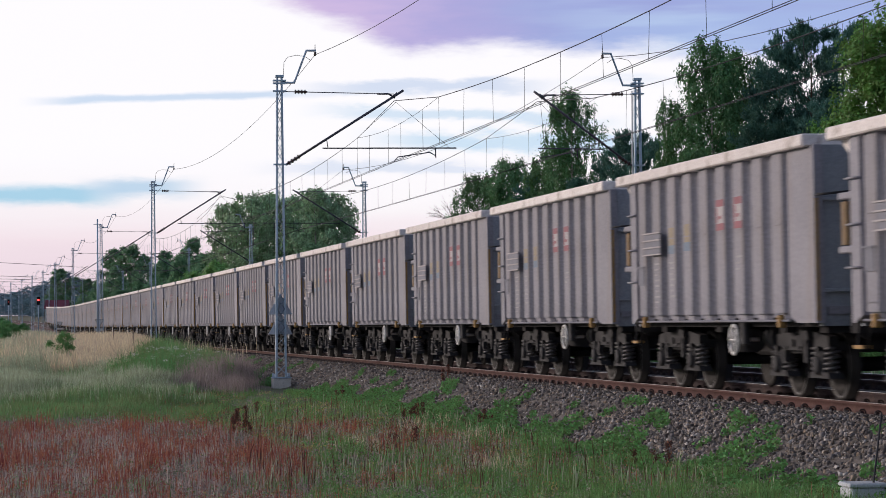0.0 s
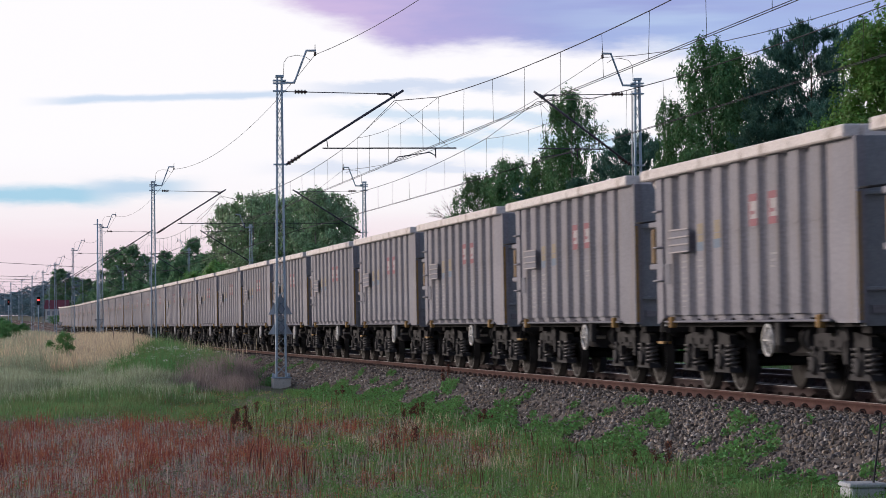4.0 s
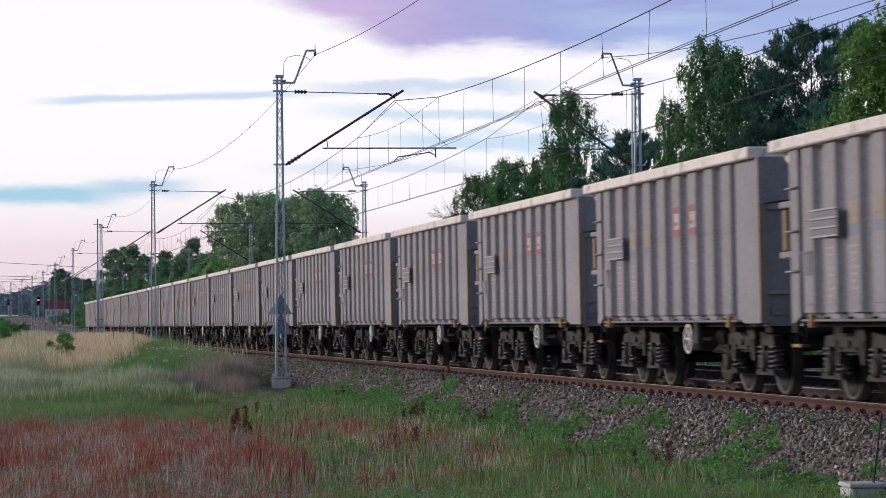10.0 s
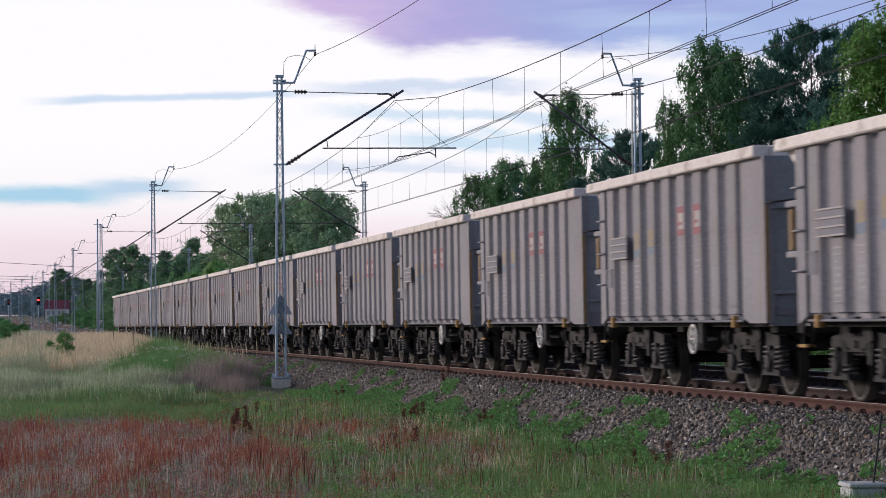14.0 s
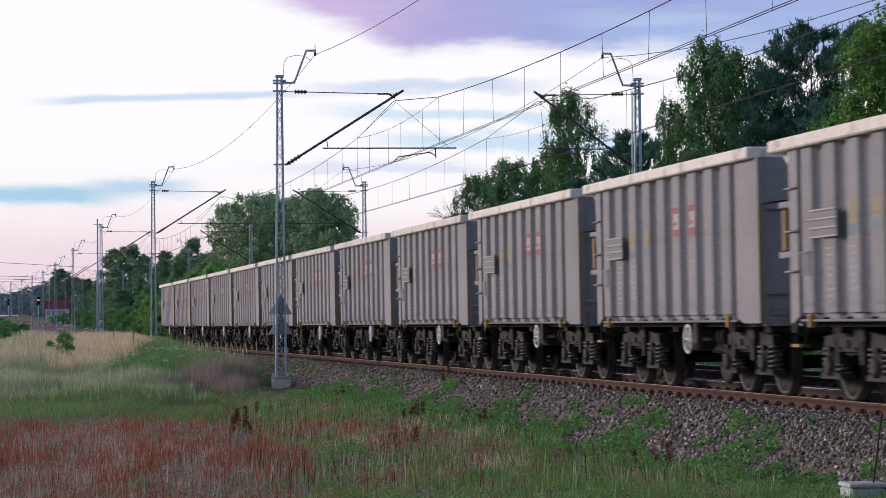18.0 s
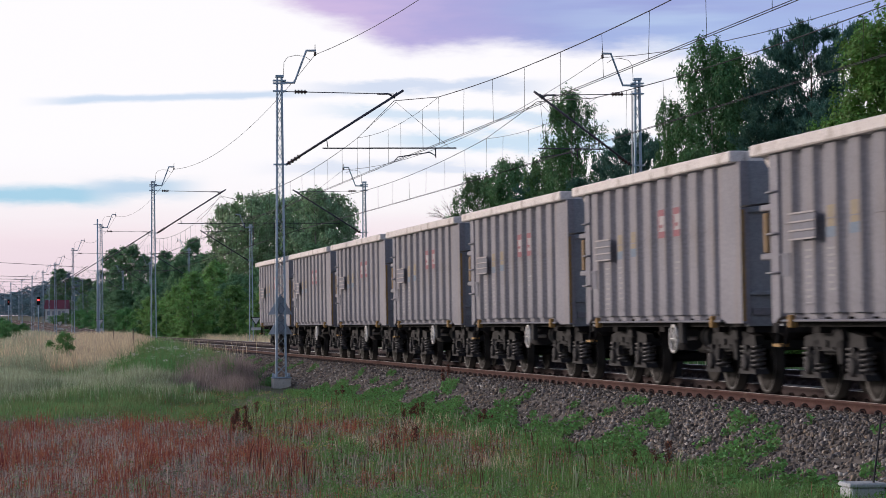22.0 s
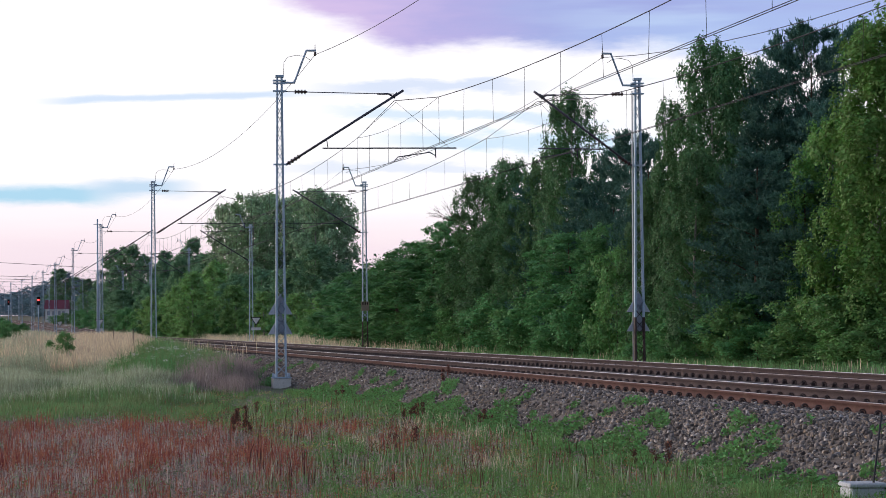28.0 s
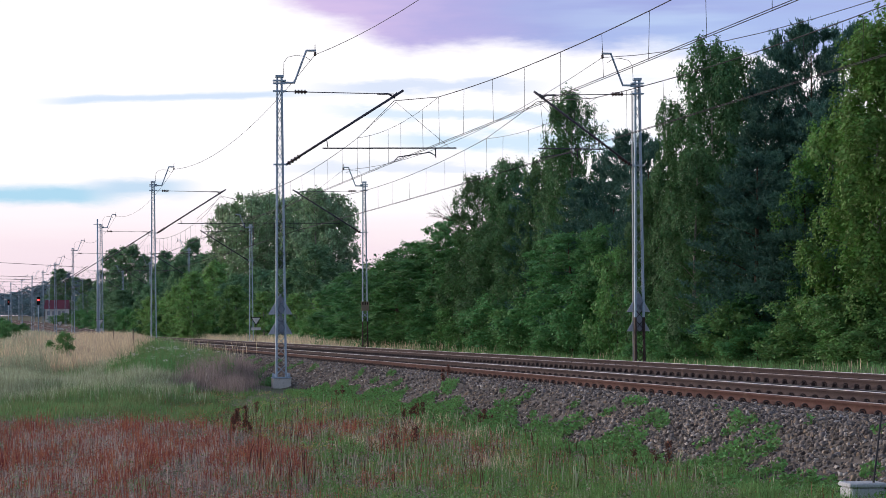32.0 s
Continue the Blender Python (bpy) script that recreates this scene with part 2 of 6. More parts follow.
# Poplar green brightened for haze, as no haze is built in the air.
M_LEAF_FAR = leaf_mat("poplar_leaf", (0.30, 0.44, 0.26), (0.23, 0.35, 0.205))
M_GRASS = leaf_mat("green_grass", (0.185, 0.355, 0.135), (0.135, 0.28, 0.105), 0.9)
M_GRASSGREY = leaf_mat("greyish_seed_grass", (0.45, 0.49, 0.34), (0.36, 0.41, 0.27), 0.8)
M_DRY = leaf_mat("dry_straw_grass", (0.88, 0.74, 0.54), (0.78, 0.62, 0.42), 0.6)
M_SORREL = leaf_mat("red_sorrel", (0.42, 0.15, 0.09), (0.32, 0.125, 0.09), 0.8)
M_SORRELPINK = leaf_mat("faded_pink_sorrel", (0.52, 0.43, 0.40), (0.43, 0.35, 0.32), 0.7)

M_LEAF_SHRUB = leaf_mat("shrub_leaf", (0.165, 0.355, 0.12), (0.125, 0.28, 0.095))
# Paler than the nearby leaves, with mid-distance haze put into the green.
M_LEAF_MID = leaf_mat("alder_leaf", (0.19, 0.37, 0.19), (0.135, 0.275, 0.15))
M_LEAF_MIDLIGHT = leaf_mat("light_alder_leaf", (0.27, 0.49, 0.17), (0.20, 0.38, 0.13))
# Blue-tinted and lightened: distance haze mixed into the leaf colour.
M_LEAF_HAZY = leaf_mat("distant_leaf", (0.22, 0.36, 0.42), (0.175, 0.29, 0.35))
M_GRASSFRESH = leaf_mat("fresh_green_grass", (0.185, 0.335, 0.108), (0.135, 0.258, 0.082), 1.0)
M_GRASSPALE = leaf_mat("light_green_grass", (0.275, 0.375, 0.165), (0.21, 0.30, 0.13), 0.9)
M_MAUVE = leaf_mat("mauve_brown_stalk", (0.44, 0.36, 0.335), (0.35, 0.29, 0.27), 0.7)
M_DRYMOSS = leaf_mat("yellow_brown_moss", (0.46, 0.37, 0.16), (0.34, 0.27, 0.12), 0.7)
M_DOCK = leaf_mat("dark_dock_seed", (0.14, 0.062, 0.052), (0.1, 0.048, 0.042), 0.6)
M_WEED = leaf_mat("creeping_weed", (0.16, 0.31, 0.105), (0.115, 0.235, 0.08), 0.9)
M_BOX = mat("weathered_cabinet_paint", (0.50, 0.53, 0.57), (0.42, 0.45, 0.49), 3.0, 40.0, 0.6, stain=(0.33, 0.33, 0.33))
M_ROOF = mat("maroon_roof_tile", (0.20, 0.045, 0.07), (0.15, 0.035, 0.055), 1.0, 12.0, 0.8)

# ---- the plan: centre line of the near track, s runs away from the camera ----
K_AT = (-60, 0, 60, 120, 180, 260, 400, 600)
K_VAL = (2.536e-5, 2.536e-5, 7.933e-5, -2.373e-5, 8.467e-6, -9.031e-6, 1.5434e-4, 1.5434e-4)
SS = np.arange(-500, 1200.1, 0.5)
_k = np.interp(SS, K_AT, K_VAL)
_i0 = int(np.searchsorted(SS, 0.0))
_th = np.concatenate([[0.0], np.cumsum((_k[1:] + _k[:-1]) * 0.25)])
TH = _th - _th[_i0] + 1.742264
_cx = np.concatenate([[0.0], np.cumsum((np.cos(TH)[1:] + np.cos(TH)[:-1]) * 0.25)])
_cy = np.concatenate([[0.0], np.cumsum((np.sin(TH)[1:] + np.sin(TH)[:-1]) * 0.25)])
CX, CY = _cx - _cx[_i0] + 6.96763, _cy - _cy[_i0] + 29.07639


def grade(s):
    s = np.asarray(s, float)
    u = np.clip(s - 250, 0, 90)
    return 0.008 / 90 * u * u / 2 + 0.008 * np.clip(s - 340, 0, None)


def on_line(s, off=0.0, z=0.0):
    """World place at length s, off metres to the camera's side of the near track's centre, z above its rails."""
    t = float(np.interp(s, SS, TH))
    return Vector((float(np.interp(s, SS, CX)) - math.sin(t) * off, float(np.interp(s, SS, CY)) + math.cos(t) * off, z + float(grade(s))))


def line_pose(s, off=0.0, z=0.0):
    """x runs towards the camera along the line, y away from the camera's side."""
    t = float(np.interp(s, SS, TH))
    return Matrix.Translation(on_line(s, off, z)) @ Matrix.Rotation(t + math.pi, 4, "Z")


def offset_of(x, y):
    """How far places lie to the camera's side of the near track, and their s."""
    xc = np.interp(y, CY, CX)
    s = np.interp(y, CY, SS)
    t = np.interp(s, SS, TH)
    off = (xc - x) * np.sin(t)
    s2 = s + (x - xc) * np.cos(t)
    return off, s2


ISO = 4.005  # track spacing


def smooth(v, a, b):
    u = np.clip((v - a) / (b - a), 0, 1)
    return u * u * (3 - 2 * u)


def ground_z(x, y):
    x, y = np.asarray(x, float), np.asarray(y, float)
    off, s = offset_of(x, y)
    g = grade(s)
    wob = 0.05 * np.sin(x * 0.9 + 1.3 * np.sin(y * 0.23)) * np.sin(y * 0.31 + 0.7) + 0.03 * np.sin(x * 2.1 + y * 0.8)
    bank = 0.98 - 0.40 * smooth(-x, 14.5, 19.5) * (1 - smooth(y, 135, 170))
    field = -0.80 + bank * smooth(y, 62, 105) * smooth(off, 3.2, 6.5) + wob * smooth(off, 3, 5)
    near = np.interp(off, (-3, 1.85, 3.05, 3.6), (-0.20, -0.20, -0.76, -0.8))
    near = np.where(off > 3.05, np.minimum(field, 0.3), near)
    far = np.interp(-off, (4.0, 5.9, 7.0, 9.0, 16.0, 40.0), (-0.20, -0.22, -0.50, -0.50, -0.35, -0.2)) + wob * smooth(-off, 6, 9)
    z = np.where(off > -2, near, far)
    return z + g


# ---- mesh helpers ----
def quick_mesh(name, co, quads, tris, mat_):
    """A mesh straight from arrays: co (n,3), quads (q,4), tris (t,3)."""
    me = bpy.data.meshes.new(name)
    co = np.asarray(co, np.float32)
    q = np.asarray(quads, np.int32).reshape(-1, 4)
    t = np.asarray(tris, np.int32).reshape(-1, 3)
    me.vertices.add(len(co))
    me.vertices.foreach_set("co", co.ravel())
    me.loops.add(q.size + t.size)
    me.loops.foreach_set("vertex_index", np.concatenate([q.ravel(), t.ravel()]))
    me.polygons.add(len(q) + len(t))
    starts = np.concatenate([np.arange(len(q)) * 4, q.size + np.arange(len(t)) * 3]).astype(np.int32)
    me.polygons.foreach_set("loop_start", starts)
    me.materials.append(mat_)
    me.update(calc_edges=True)
    return me


class Build:
    """Collects boxes, tubes and discs into one bmesh."""

    def __init__(self):
        self.bm = bmesh.new()

    def box(self, x0, x1, y0, y1, z0, z1, bevel=0.0, mi=0):
        bm = self.bm
        vs = [bm.verts.new(p) for p in ((x0, y0, z0), (x1, y0, z0), (x1, y1, z0), (x0, y1, z0), (x0, y0, z1), (x1, y0, z1), (x1, y1, z1), (x0, y1, z1))]
        fs = [bm.faces.new([vs[i] for i in f]) for f in ((3, 2, 1, 0), (4, 5, 6, 7), (0, 1, 5, 4), (1, 2, 6, 5), (2, 3, 7, 6), (3, 0, 4, 7))]
        for f in fs:
            f.material_index = mi
        if bevel:
            es = list({e for f in fs for e in f.edges})
            bmesh.ops.bevel(bm, geom=es, offset=bevel, segments=1, affect="EDGES")
        return self

    def prism(self, poly, lo, hi, axis="y", mi=0):
        """A polygon in the plane across axis, drawn out from lo to hi."""
        bm = self.bm

        def put(a, b, c):
            return {"y": (a, c, b), "x": (c, a, b), "z": (a, b, c)}[axis]

        A = [bm.verts.new(put(a, b, lo)) for a, b in poly]
        B = [bm.verts.new(put(a, b, hi)) for a, b in poly]
        n = len(poly)
        fs = [bm.faces.new(A), bm.faces.new(B[::-1])] + [bm.faces.new((A[i], B[i], B[(i + 1) % n], A[(i + 1) % n])) for i in range(n)]
        for f in fs:
            f.material_index = mi
        return self

    def tube(self, a, b, r, r2=None, seg=8, mi=0, caps=True):
        bm = self.bm
        a, b = Vector(a), Vector(b)
        r2 = r if r2 is None else r2
        q = (b - a).to_track_quat("Z", "Y")
        ra, rb = [], []
        for i in range(seg):
            t = 2 * math.pi * i / seg
            d = q @ Vector((math.cos(t), math.sin(t), 0))
            ra.append(bm.verts.new(a + d * r))
            rb.append(bm.verts.new(b + d * r2))
        fs = [bm.faces.new((ra[i], ra[(i + 1) % seg], rb[(i + 1) % seg], rb[i])) for i in range(seg)]
        if caps:
            fs += [bm.faces.new(ra[::-1]), bm.faces.new(rb)]
        for f in fs:
            f.material_index, f.smooth = mi, len(f.verts) == 4
        return self

    def path(self, pts, r, seg=6, mi=0):
        """One unbroken tube through the points."""
        bm, pts = self.bm, [Vector(p) for p in pts]
        rings = []
        for i, p in enumerate(pts):
            d = (pts[min(i + 1, len(pts) - 1)] - p).normalized() + (p - pts[max(i - 1, 0)]).normalized()
            q = d.to_track_quat("Z", "Y")
            rings.append([bm.verts.new(p + q @ Vector((math.cos(2 * math.pi * k / seg) * r, math.sin(2 * math.pi * k / seg) * r, 0))) for k in range(seg)])
        for A, B in zip(rings[:-1], rings[1:]):
            for k in range(seg):
                f = bm.faces.new((A[k], A[(k + 1) % seg], B[(k + 1) % seg], B[k]))
                f.material_index, f.smooth = mi, True
        for row in (rings[0][::-1], rings[-1]):
            bm.faces.new(row).material_index = mi
        return self

    def ring(self, c, R, r, axis="y", seg=20, sub=6, mi=0, arc=2 * math.pi, start=0.0):
        c = Vector(c)
        pts = []
        for i in range(seg + 1):
            t = start + arc * i / seg
            u, v = math.cos(t) * R, math.sin(t) * R
            pts.append(c + Vector({"y": (u, 0, v), "x": (0, u, v), "z": (u, v, 0)}[axis]))
        return self.path(pts, r, sub, mi)

    def lathe(self, prof, axis="y", seg=24, mi=0, at=(0, 0, 0)):
        """prof: (along, radius) pairs turned about an axis."""
        bm, at = self.bm, Vector(at)
        rings = []
        for d, r in prof:
            row = []
            for i in range(seg):
                t = 2 * math.pi * i / seg
                u, v = math.cos(t) * r, math.sin(t) * r
                row.append(bm.verts.new(at + Vector({"y": (u, d, v), "x": (d, u, v), "z": (u, v, d)}[axis])))
            rings.append(row)
        for A, B in zip(rings[:-1], rings[1:]):
            for i in range(seg):
                f = bm.faces.new((A[i], A[(i + 1) % seg], B[(i + 1) % seg], B[i]))
                f.material_index, f.smooth = mi, True
        for row in (rings[0], rings[-1]):
            f = bm.faces.new(row)
            f.material_index = mi
        return self

    def done(self, name, mats):
        bmesh.ops.recalc_face_normals(self.bm, faces=self.bm.faces)
        me = bpy.data.meshes.new(name)
        self.bm.to_mesh(me)
        self.bm.free()
        for m in mats if isinstance(mats, (list, tuple)) else [mats]:
            me.materials.append(m)
        return me


def part(name, build, mats, parent, label="", at=None):
    """One mesh object under a thing or a part."""
    me = build if isinstance(build, bpy.types.Mesh) else build.done(name, mats)
    ob = new(name, me)
    ob.parent = parent
    if at is not None:
        ob.matrix_basis = at
    return tagged(ob, label)


def thing(name, label, category, group="", kind="", at=None):
    ob = new(name)
    ob.empty_display_size = 0.2
    if at is not None:
        ob.matrix_world = at
    return tagged(ob, label, category, group, kind)


# ---- ground ----
def make_ground():
    ys = np.concatenate([np.arange(-60, 20, 8.0), np.arange(20, 120, 0.8), np.arange(120, 260, 4.0), np.arange(260, 700, 15.0), np.geomspace(700, 4200, 16)])
    n_in = 121
    us = np.concatenate([-np.geomspace(2500, 34, 16), np.linspace(-32, 26, n_in), np.geomspace(28, 2500, 16)])
    Y, U = np.meshgrid(ys, us, indexing="ij")
    X = np.interp(Y, CY, CX) + U
    Z = ground_z(X, Y)
    Z = np.where(Y > 1100, Z[np.searchsorted(ys, 1100) - 1][None, :] + (Y - 1100) * 0.004, Z)
    rows, cols = Y.shape
    idx = np.arange(rows * cols).reshape(rows, cols)
    quads = np.stack([idx[:-1, :-1], idx[:-1, 1:], idx[1:, 1:], idx[1:, :-1]], -1).reshape(-1, 4)
    me = quick_mesh("ground", np.stack([X, Y, Z], -1).reshape(-1, 3), quads, [], M_GROUND)
    me.polygons.foreach_set("use_smooth", [True] * len(me.polygons))
    tagged(new("ground", me), "rough grassy ground with moss and bare soil", "ground", kind="structure")


def sweep(name, prof, s_list, off, z, mat_, closed=True):
    """A profile of (side, up) pairs along the line."""
    co, quads = [], []
    n = len(prof)
    for s in s_list:
        t = float(np.interp(s, SS, TH))
        p = on_line(s, off, z)
        for a, b in prof:
            co.append((p.x - math.sin(t) * a, p.y + math.cos(t) * a, p.z + b))
    m = n if closed else n - 1
    for i in range(len(s_list) - 1):
        for j in range(m):
            quads.append((i * n + j, i * n + (j + 1) % n, (i + 1) * n + (j + 1) % n, (i + 1) * n + j))
    return quick_mesh(name, co, quads, [], mat_)


LONG = [*range(-480, -40, 20), *range(-40, 140, 5), *range(140, 1100, 15)]


def make_ballast():
    """The stone bed under both tracks, lying on the ground sheet."""
    prof = [(3.25, -0.79), (3.05, -0.70), (2.5, -0.44), (1.95, -0.20), (1.6, -0.165), (-1.6, -0.165), (-2.4, -0.165), (-5.6, -0.165), (-6.0, -0.2), (-7.2, -0.50)]
    me = sweep("ballast_bed", prof, LONG, 0, 0, M_BALLAST, closed=False)
    tagged(new("ballast_bed", me), "grey-brown crushed stone bed under two tracks", "ballast", kind="structure")


def stone_meshes():
    """Loose stones on the slope and the shoulder, one joined mesh."""
    rng = np.random.default_rng(5)
    n = 74000
    s = np.where(rng.random(n) < 0.66, -12 + 92 * rng.random(n) ** 1.5, rng.uniform(-12, 12, n))
    off = np.where(rng.random(n) < 0.86, rng.uniform(0.86, 3.25, n), rng.uniform(-0.62, 0.62, n))
    off = np.where(off > 2.2, 2.2 + (off - 2.2) * (1 + 1.05 * smooth(8 - s, 0, 9)), off)
    prof_o = (-3, 1.6, 1.95, 2.5, 3.05, 3.4)
    prof_z = (-0.165, -0.165, -0.20, -0.44, -0.70, -0.80)
    thin = rng.random(n) < np.interp(off, (2.7, 3.3, 4.3), (1.0, 0.7, 0.4))
    s, off = s[thin], off[thin]
    n = len(s)
    t = np.interp(s, SS, TH)
    x = np.interp(s, SS, CX) - np.sin(t) * off
    y = np.interp(s, SS, CY) + np.cos(t) * off
    z = np.where(off > 3.3, ground_z(x, y) + 0.01, np.interp(off, prof_o, prof_z)) + rng.uniform(-0.008, 0.02, n)
    base = np.array([(1, 1, -.8), (-1, 1, -.8), (-1, -1, -.8), (1, -1, -.8), (.7, .8, .8), (-.8, .7, .8), (-.7, -.8, .8), (.8, -.7, .8)])
    size = (0.010 + 0.026 * rng.random(n) ** 1.6)[:, None, None] * rng.uniform(0.65, 1.25, (n, 1, 3))
    co = base[None] * size * rng.uniform(0.22, 1.35, (n, 8, 3))
    a, b = rng.uniform(0, 6.28, n), rng.uniform(-0.6, 0.6, n)
    ca, sa, cb, sb = np.cos(a)[:, None], np.sin(a)[:, None], np.cos(b)[:, None], np.sin(b)[:, None]
    X, Y, Z = co[..., 0], co[..., 1], co[..., 2]
    Y, Z = Y * cb - Z * sb, Y * sb + Z * cb
    X, Y = X * ca - Y * sa, X * sa + Y * ca
    co = np.stack([X + x[:, None], Y + y[:, None], Z + z[:, None]], -1).reshape(-1, 3)
    f = np.array([(3, 2, 1, 0), (4, 5, 6, 7), (0, 1, 5, 4), (1, 2, 6, 5), (2, 3, 7, 6), (3, 0, 4, 7)])
    quads = (f[None] + (np.arange(n) * 8)[:, None, None]).reshape(-1, 4)
    me = quick_mesh("loose_ballast", co, quads, [], M_STONE)
    tagged(new("loose_ballast", me), "loose angular grey and brown ballast stones on the slope", "ballast", kind="stuff")


RAIL = [(-0.075, -0.172), (0.075, -0.172), (0.075, -0.160), (0.012, -0.140), (0.009, -0.05), (0.036, -0.036), (0.036, -0.004), (-0.036, -0.004), (-0.036, -0.036), (-0.009, -0.05), (-0.012, -0.140), (-0.075, -0.160)]
HEAD = [(-0.033, -0.006), (0.033, -0.006), (0.031, 0.0), (-0.031, 0.0)]


def make_track(centre, dz, cant, name, label):
    """Rails on sleepers with their clips; the rail away from the camera lies a little higher."""
    tr = thing(name, label, "railway track", kind="structure")
    for side, up in ((0.75, 0.0), (-0.75, cant)):
        rail = part("rail", sweep("rail", RAIL, LONG, centre + side, dz + up, M_RUST if side > 0 and not centre else M_RUSTDARK), None, tr, "rust-brown steel rail with a worn bright head")
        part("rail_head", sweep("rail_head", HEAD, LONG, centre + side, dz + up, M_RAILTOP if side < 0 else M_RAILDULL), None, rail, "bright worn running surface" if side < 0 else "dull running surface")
    b = Build()
    b.prism([(-1.3, -0.36), (1.3, -0.36), (1.3, -0.20), (0.95, -0.165), (0.5, -0.168), (0.3, -0.2), (-0.3, -0.2), (-0.5, -0.168), (-0.95, -0.165), (-1.3, -0.20)], -0.13, 0.13, "x")
    sl = b.done("sleeper", M_SLEEPER)
    b = Build()
    for e in (-1, 1):
        b.lathe([(-0.028, 0.01), (-0.028, 0.030), (0.028, 0.030), (0.03, 0.01)], "x", 10, at=(0, e * 0.125, -0.128))
        b.ring((0.034, e * 0.125, -0.128), 0.046, 0.010, "x", seg=14, sub=4, mi=0)
        b.box(-0.06, 0.05, *sorted((e * 0.08, e * 0.175)), -0.185, -0.158)
    clip = b.done("rail_clip", [M_CLIP, M_RUST])
    for i in range(170):
        s = -14 + i * 0.6
        p = part("sleeper", sl, None, tr, at=line_pose(s, centre, dz))
        if i < 128:
            for side in (0.75, -0.75):
                part("rail_clip", clip, None, p, at=Matrix.Translation((0, -side, 0)))
    # the clips further off, too small to pick apart
    co, quads = [], []
    for i in range(128, 330):
        s = -14 + i * 0.6
        t = float(np.interp(s, SS, TH))
        ux, uy, nx, ny = math.cos(t), math.sin(t), -math.sin(t), math.cos(t)
        for side in (0.75, -0.75):
            for e in (-1, 1):
                c = on_line(s, centre + side + e * 0.128, dz)
                k = len(co)
                for h, wd in ((-0.18, 0.03), (-0.12, 0.03), (-0.085, 0.025)):
                    for a, b in ((-wd, -0.055), (wd, -0.055), (wd, 0.055), (-wd, 0.055)):
                        co.append((c.x + ux * a + nx * b, c.y + uy * a + ny * b, c.z + h))
                for r0 in (0, 4):
                    quads += [(k + r0 + j, k + r0 + (j + 1) % 4, k + r0 + 4 + (j + 1) % 4, k + r0 + 4 + j) for j in range(4)]
                quads.append((k + 8, k + 9, k + 10, k + 11))
    tagged(part("far_clip", quick_mesh("far_clip", co, quads, [], M_CLIP), None, tr), kind="stuff")
    return tr


# ---- the train: open bogie wagons ----
RIBS = [-3.47 + i * 0.91 for i in range(9)]  # broad flat-faced corrugations
BOGIE_X = 3.14
WHEEL_R = 0.46


def wheelset_mesh():
    b = Build()
    for e in (-1, 1):
        y = e * 0.75
        prof = [(-0.065, 0.30), (-0.065, 0.455), (0.045, 0.462), (0.05, 0.488), (0.075, 0.488), (0.078, 0.40), (0.03, 0.36), (0.025, 0.16), (0.06, 0.14), (0.06, 0.08)]
        b.lathe([(y - e * d, r) for d, r in prof], "y", 28)
        b.lathe([(y + e * 0.03, 0.38), (y + e * 0.066, 0.40), (y + e * 0.067, 0.452), (y + e * 0.06, 0.456)], "y", 28, mi=1)
    b.tube((0, -1.0, 0), (0, 1.0, 0), 0.08, seg=12)
    # bolted boss with four lugs, so that the turning shows
    for e in (-1, 1):
        for q in range(4):
            t = q * math.pi / 2
            b.box(math.cos(t) * 0.2 - 0.03, math.cos(t) * 0.2 + 0.03, e * 0.79 - 0.012, e * 0.79 + 0.012, math.sin(t) * 0.2 - 0.03, math.sin(t) * 0.2 + 0.03)
    return b.done("wheelset", [M_WHEEL, M_TREAD])


def bogie_frame_mesh():
    b = Build()
    for e in (-1, 1):
        y0, y1 = sorted((e * 0.93, e * 1.07))
        b.prism([(-1.25, 0.72), (-1.2, 0.85), (-0.52, 0.92), (-0.42, 1.0), (0.42, 1.0), (0.52, 0.92), (1.2, 0.85), (1.25, 0.72), (1.12, 0.70), (0.58, 0.71), (0.42, 0.62), (-0.42, 0.62), (-0.58, 0.71), (-1.12, 0.70)], y0, y1)
        y2, y3 = sorted((e * 1.07, e * 1.15))
        b.prism([(-0.60, 0.82), (-0.54, 0.98), (0.54, 0.98), (0.60, 0.82), (0.44, 0.66), (-0.44, 0.66)], y2, y3)
        for x in (-0.48, 0.48):
            b.prism([(x - 0.05, 0.50), (x + 0.05, 0.50), (x + 0.09, 0.80), (x - 0.09, 0.80)], y2, y3)
        b.tube((0, e * 1.16, 0.76), (0, e * 1.185, 0.76), 0.05, seg=10)
        b.tube((-0.3, e * 1.16, 0.70), (-0.3, e * 1.18, 0.70), 0.025, seg=6)
        b.tube((0.3, e * 1.16, 0.70), (0.3, e * 1.18, 0.70), 0.025, seg=6)
    b.box(-0.3, 0.3, -1.0, 1.0, 0.62, 0.92, 0.03)
    b.box(-1.22, -1.12, -1.0, 1.0, 0.66, 0.78)
    b.box(1.12, 1.22, -1.0, 1.0, 0.66, 0.78)
    return b.done("bogie_frame", M_BOGIE)


def axle_box_mesh():
    b = Build()
    b.box(-0.17, 0.17, -0.11, 0.11, 0.33, 0.66, 0.03)
    b.prism([(-0.43, 0.30), (0.43, 0.30), (0.36, 0.38), (-0.36, 0.38)], -0.10, 0.10)
    b.lathe([(-0.16, 0.06), (-0.155, 0.115), (-0.11, 0.13)], "y", 12, at=(0, 0, 0.47))
    b.box(-0.05, 0.05, -0.13, -0.09, 0.6, 0.72)
    return b.done("axle_box", M_BOGIE)


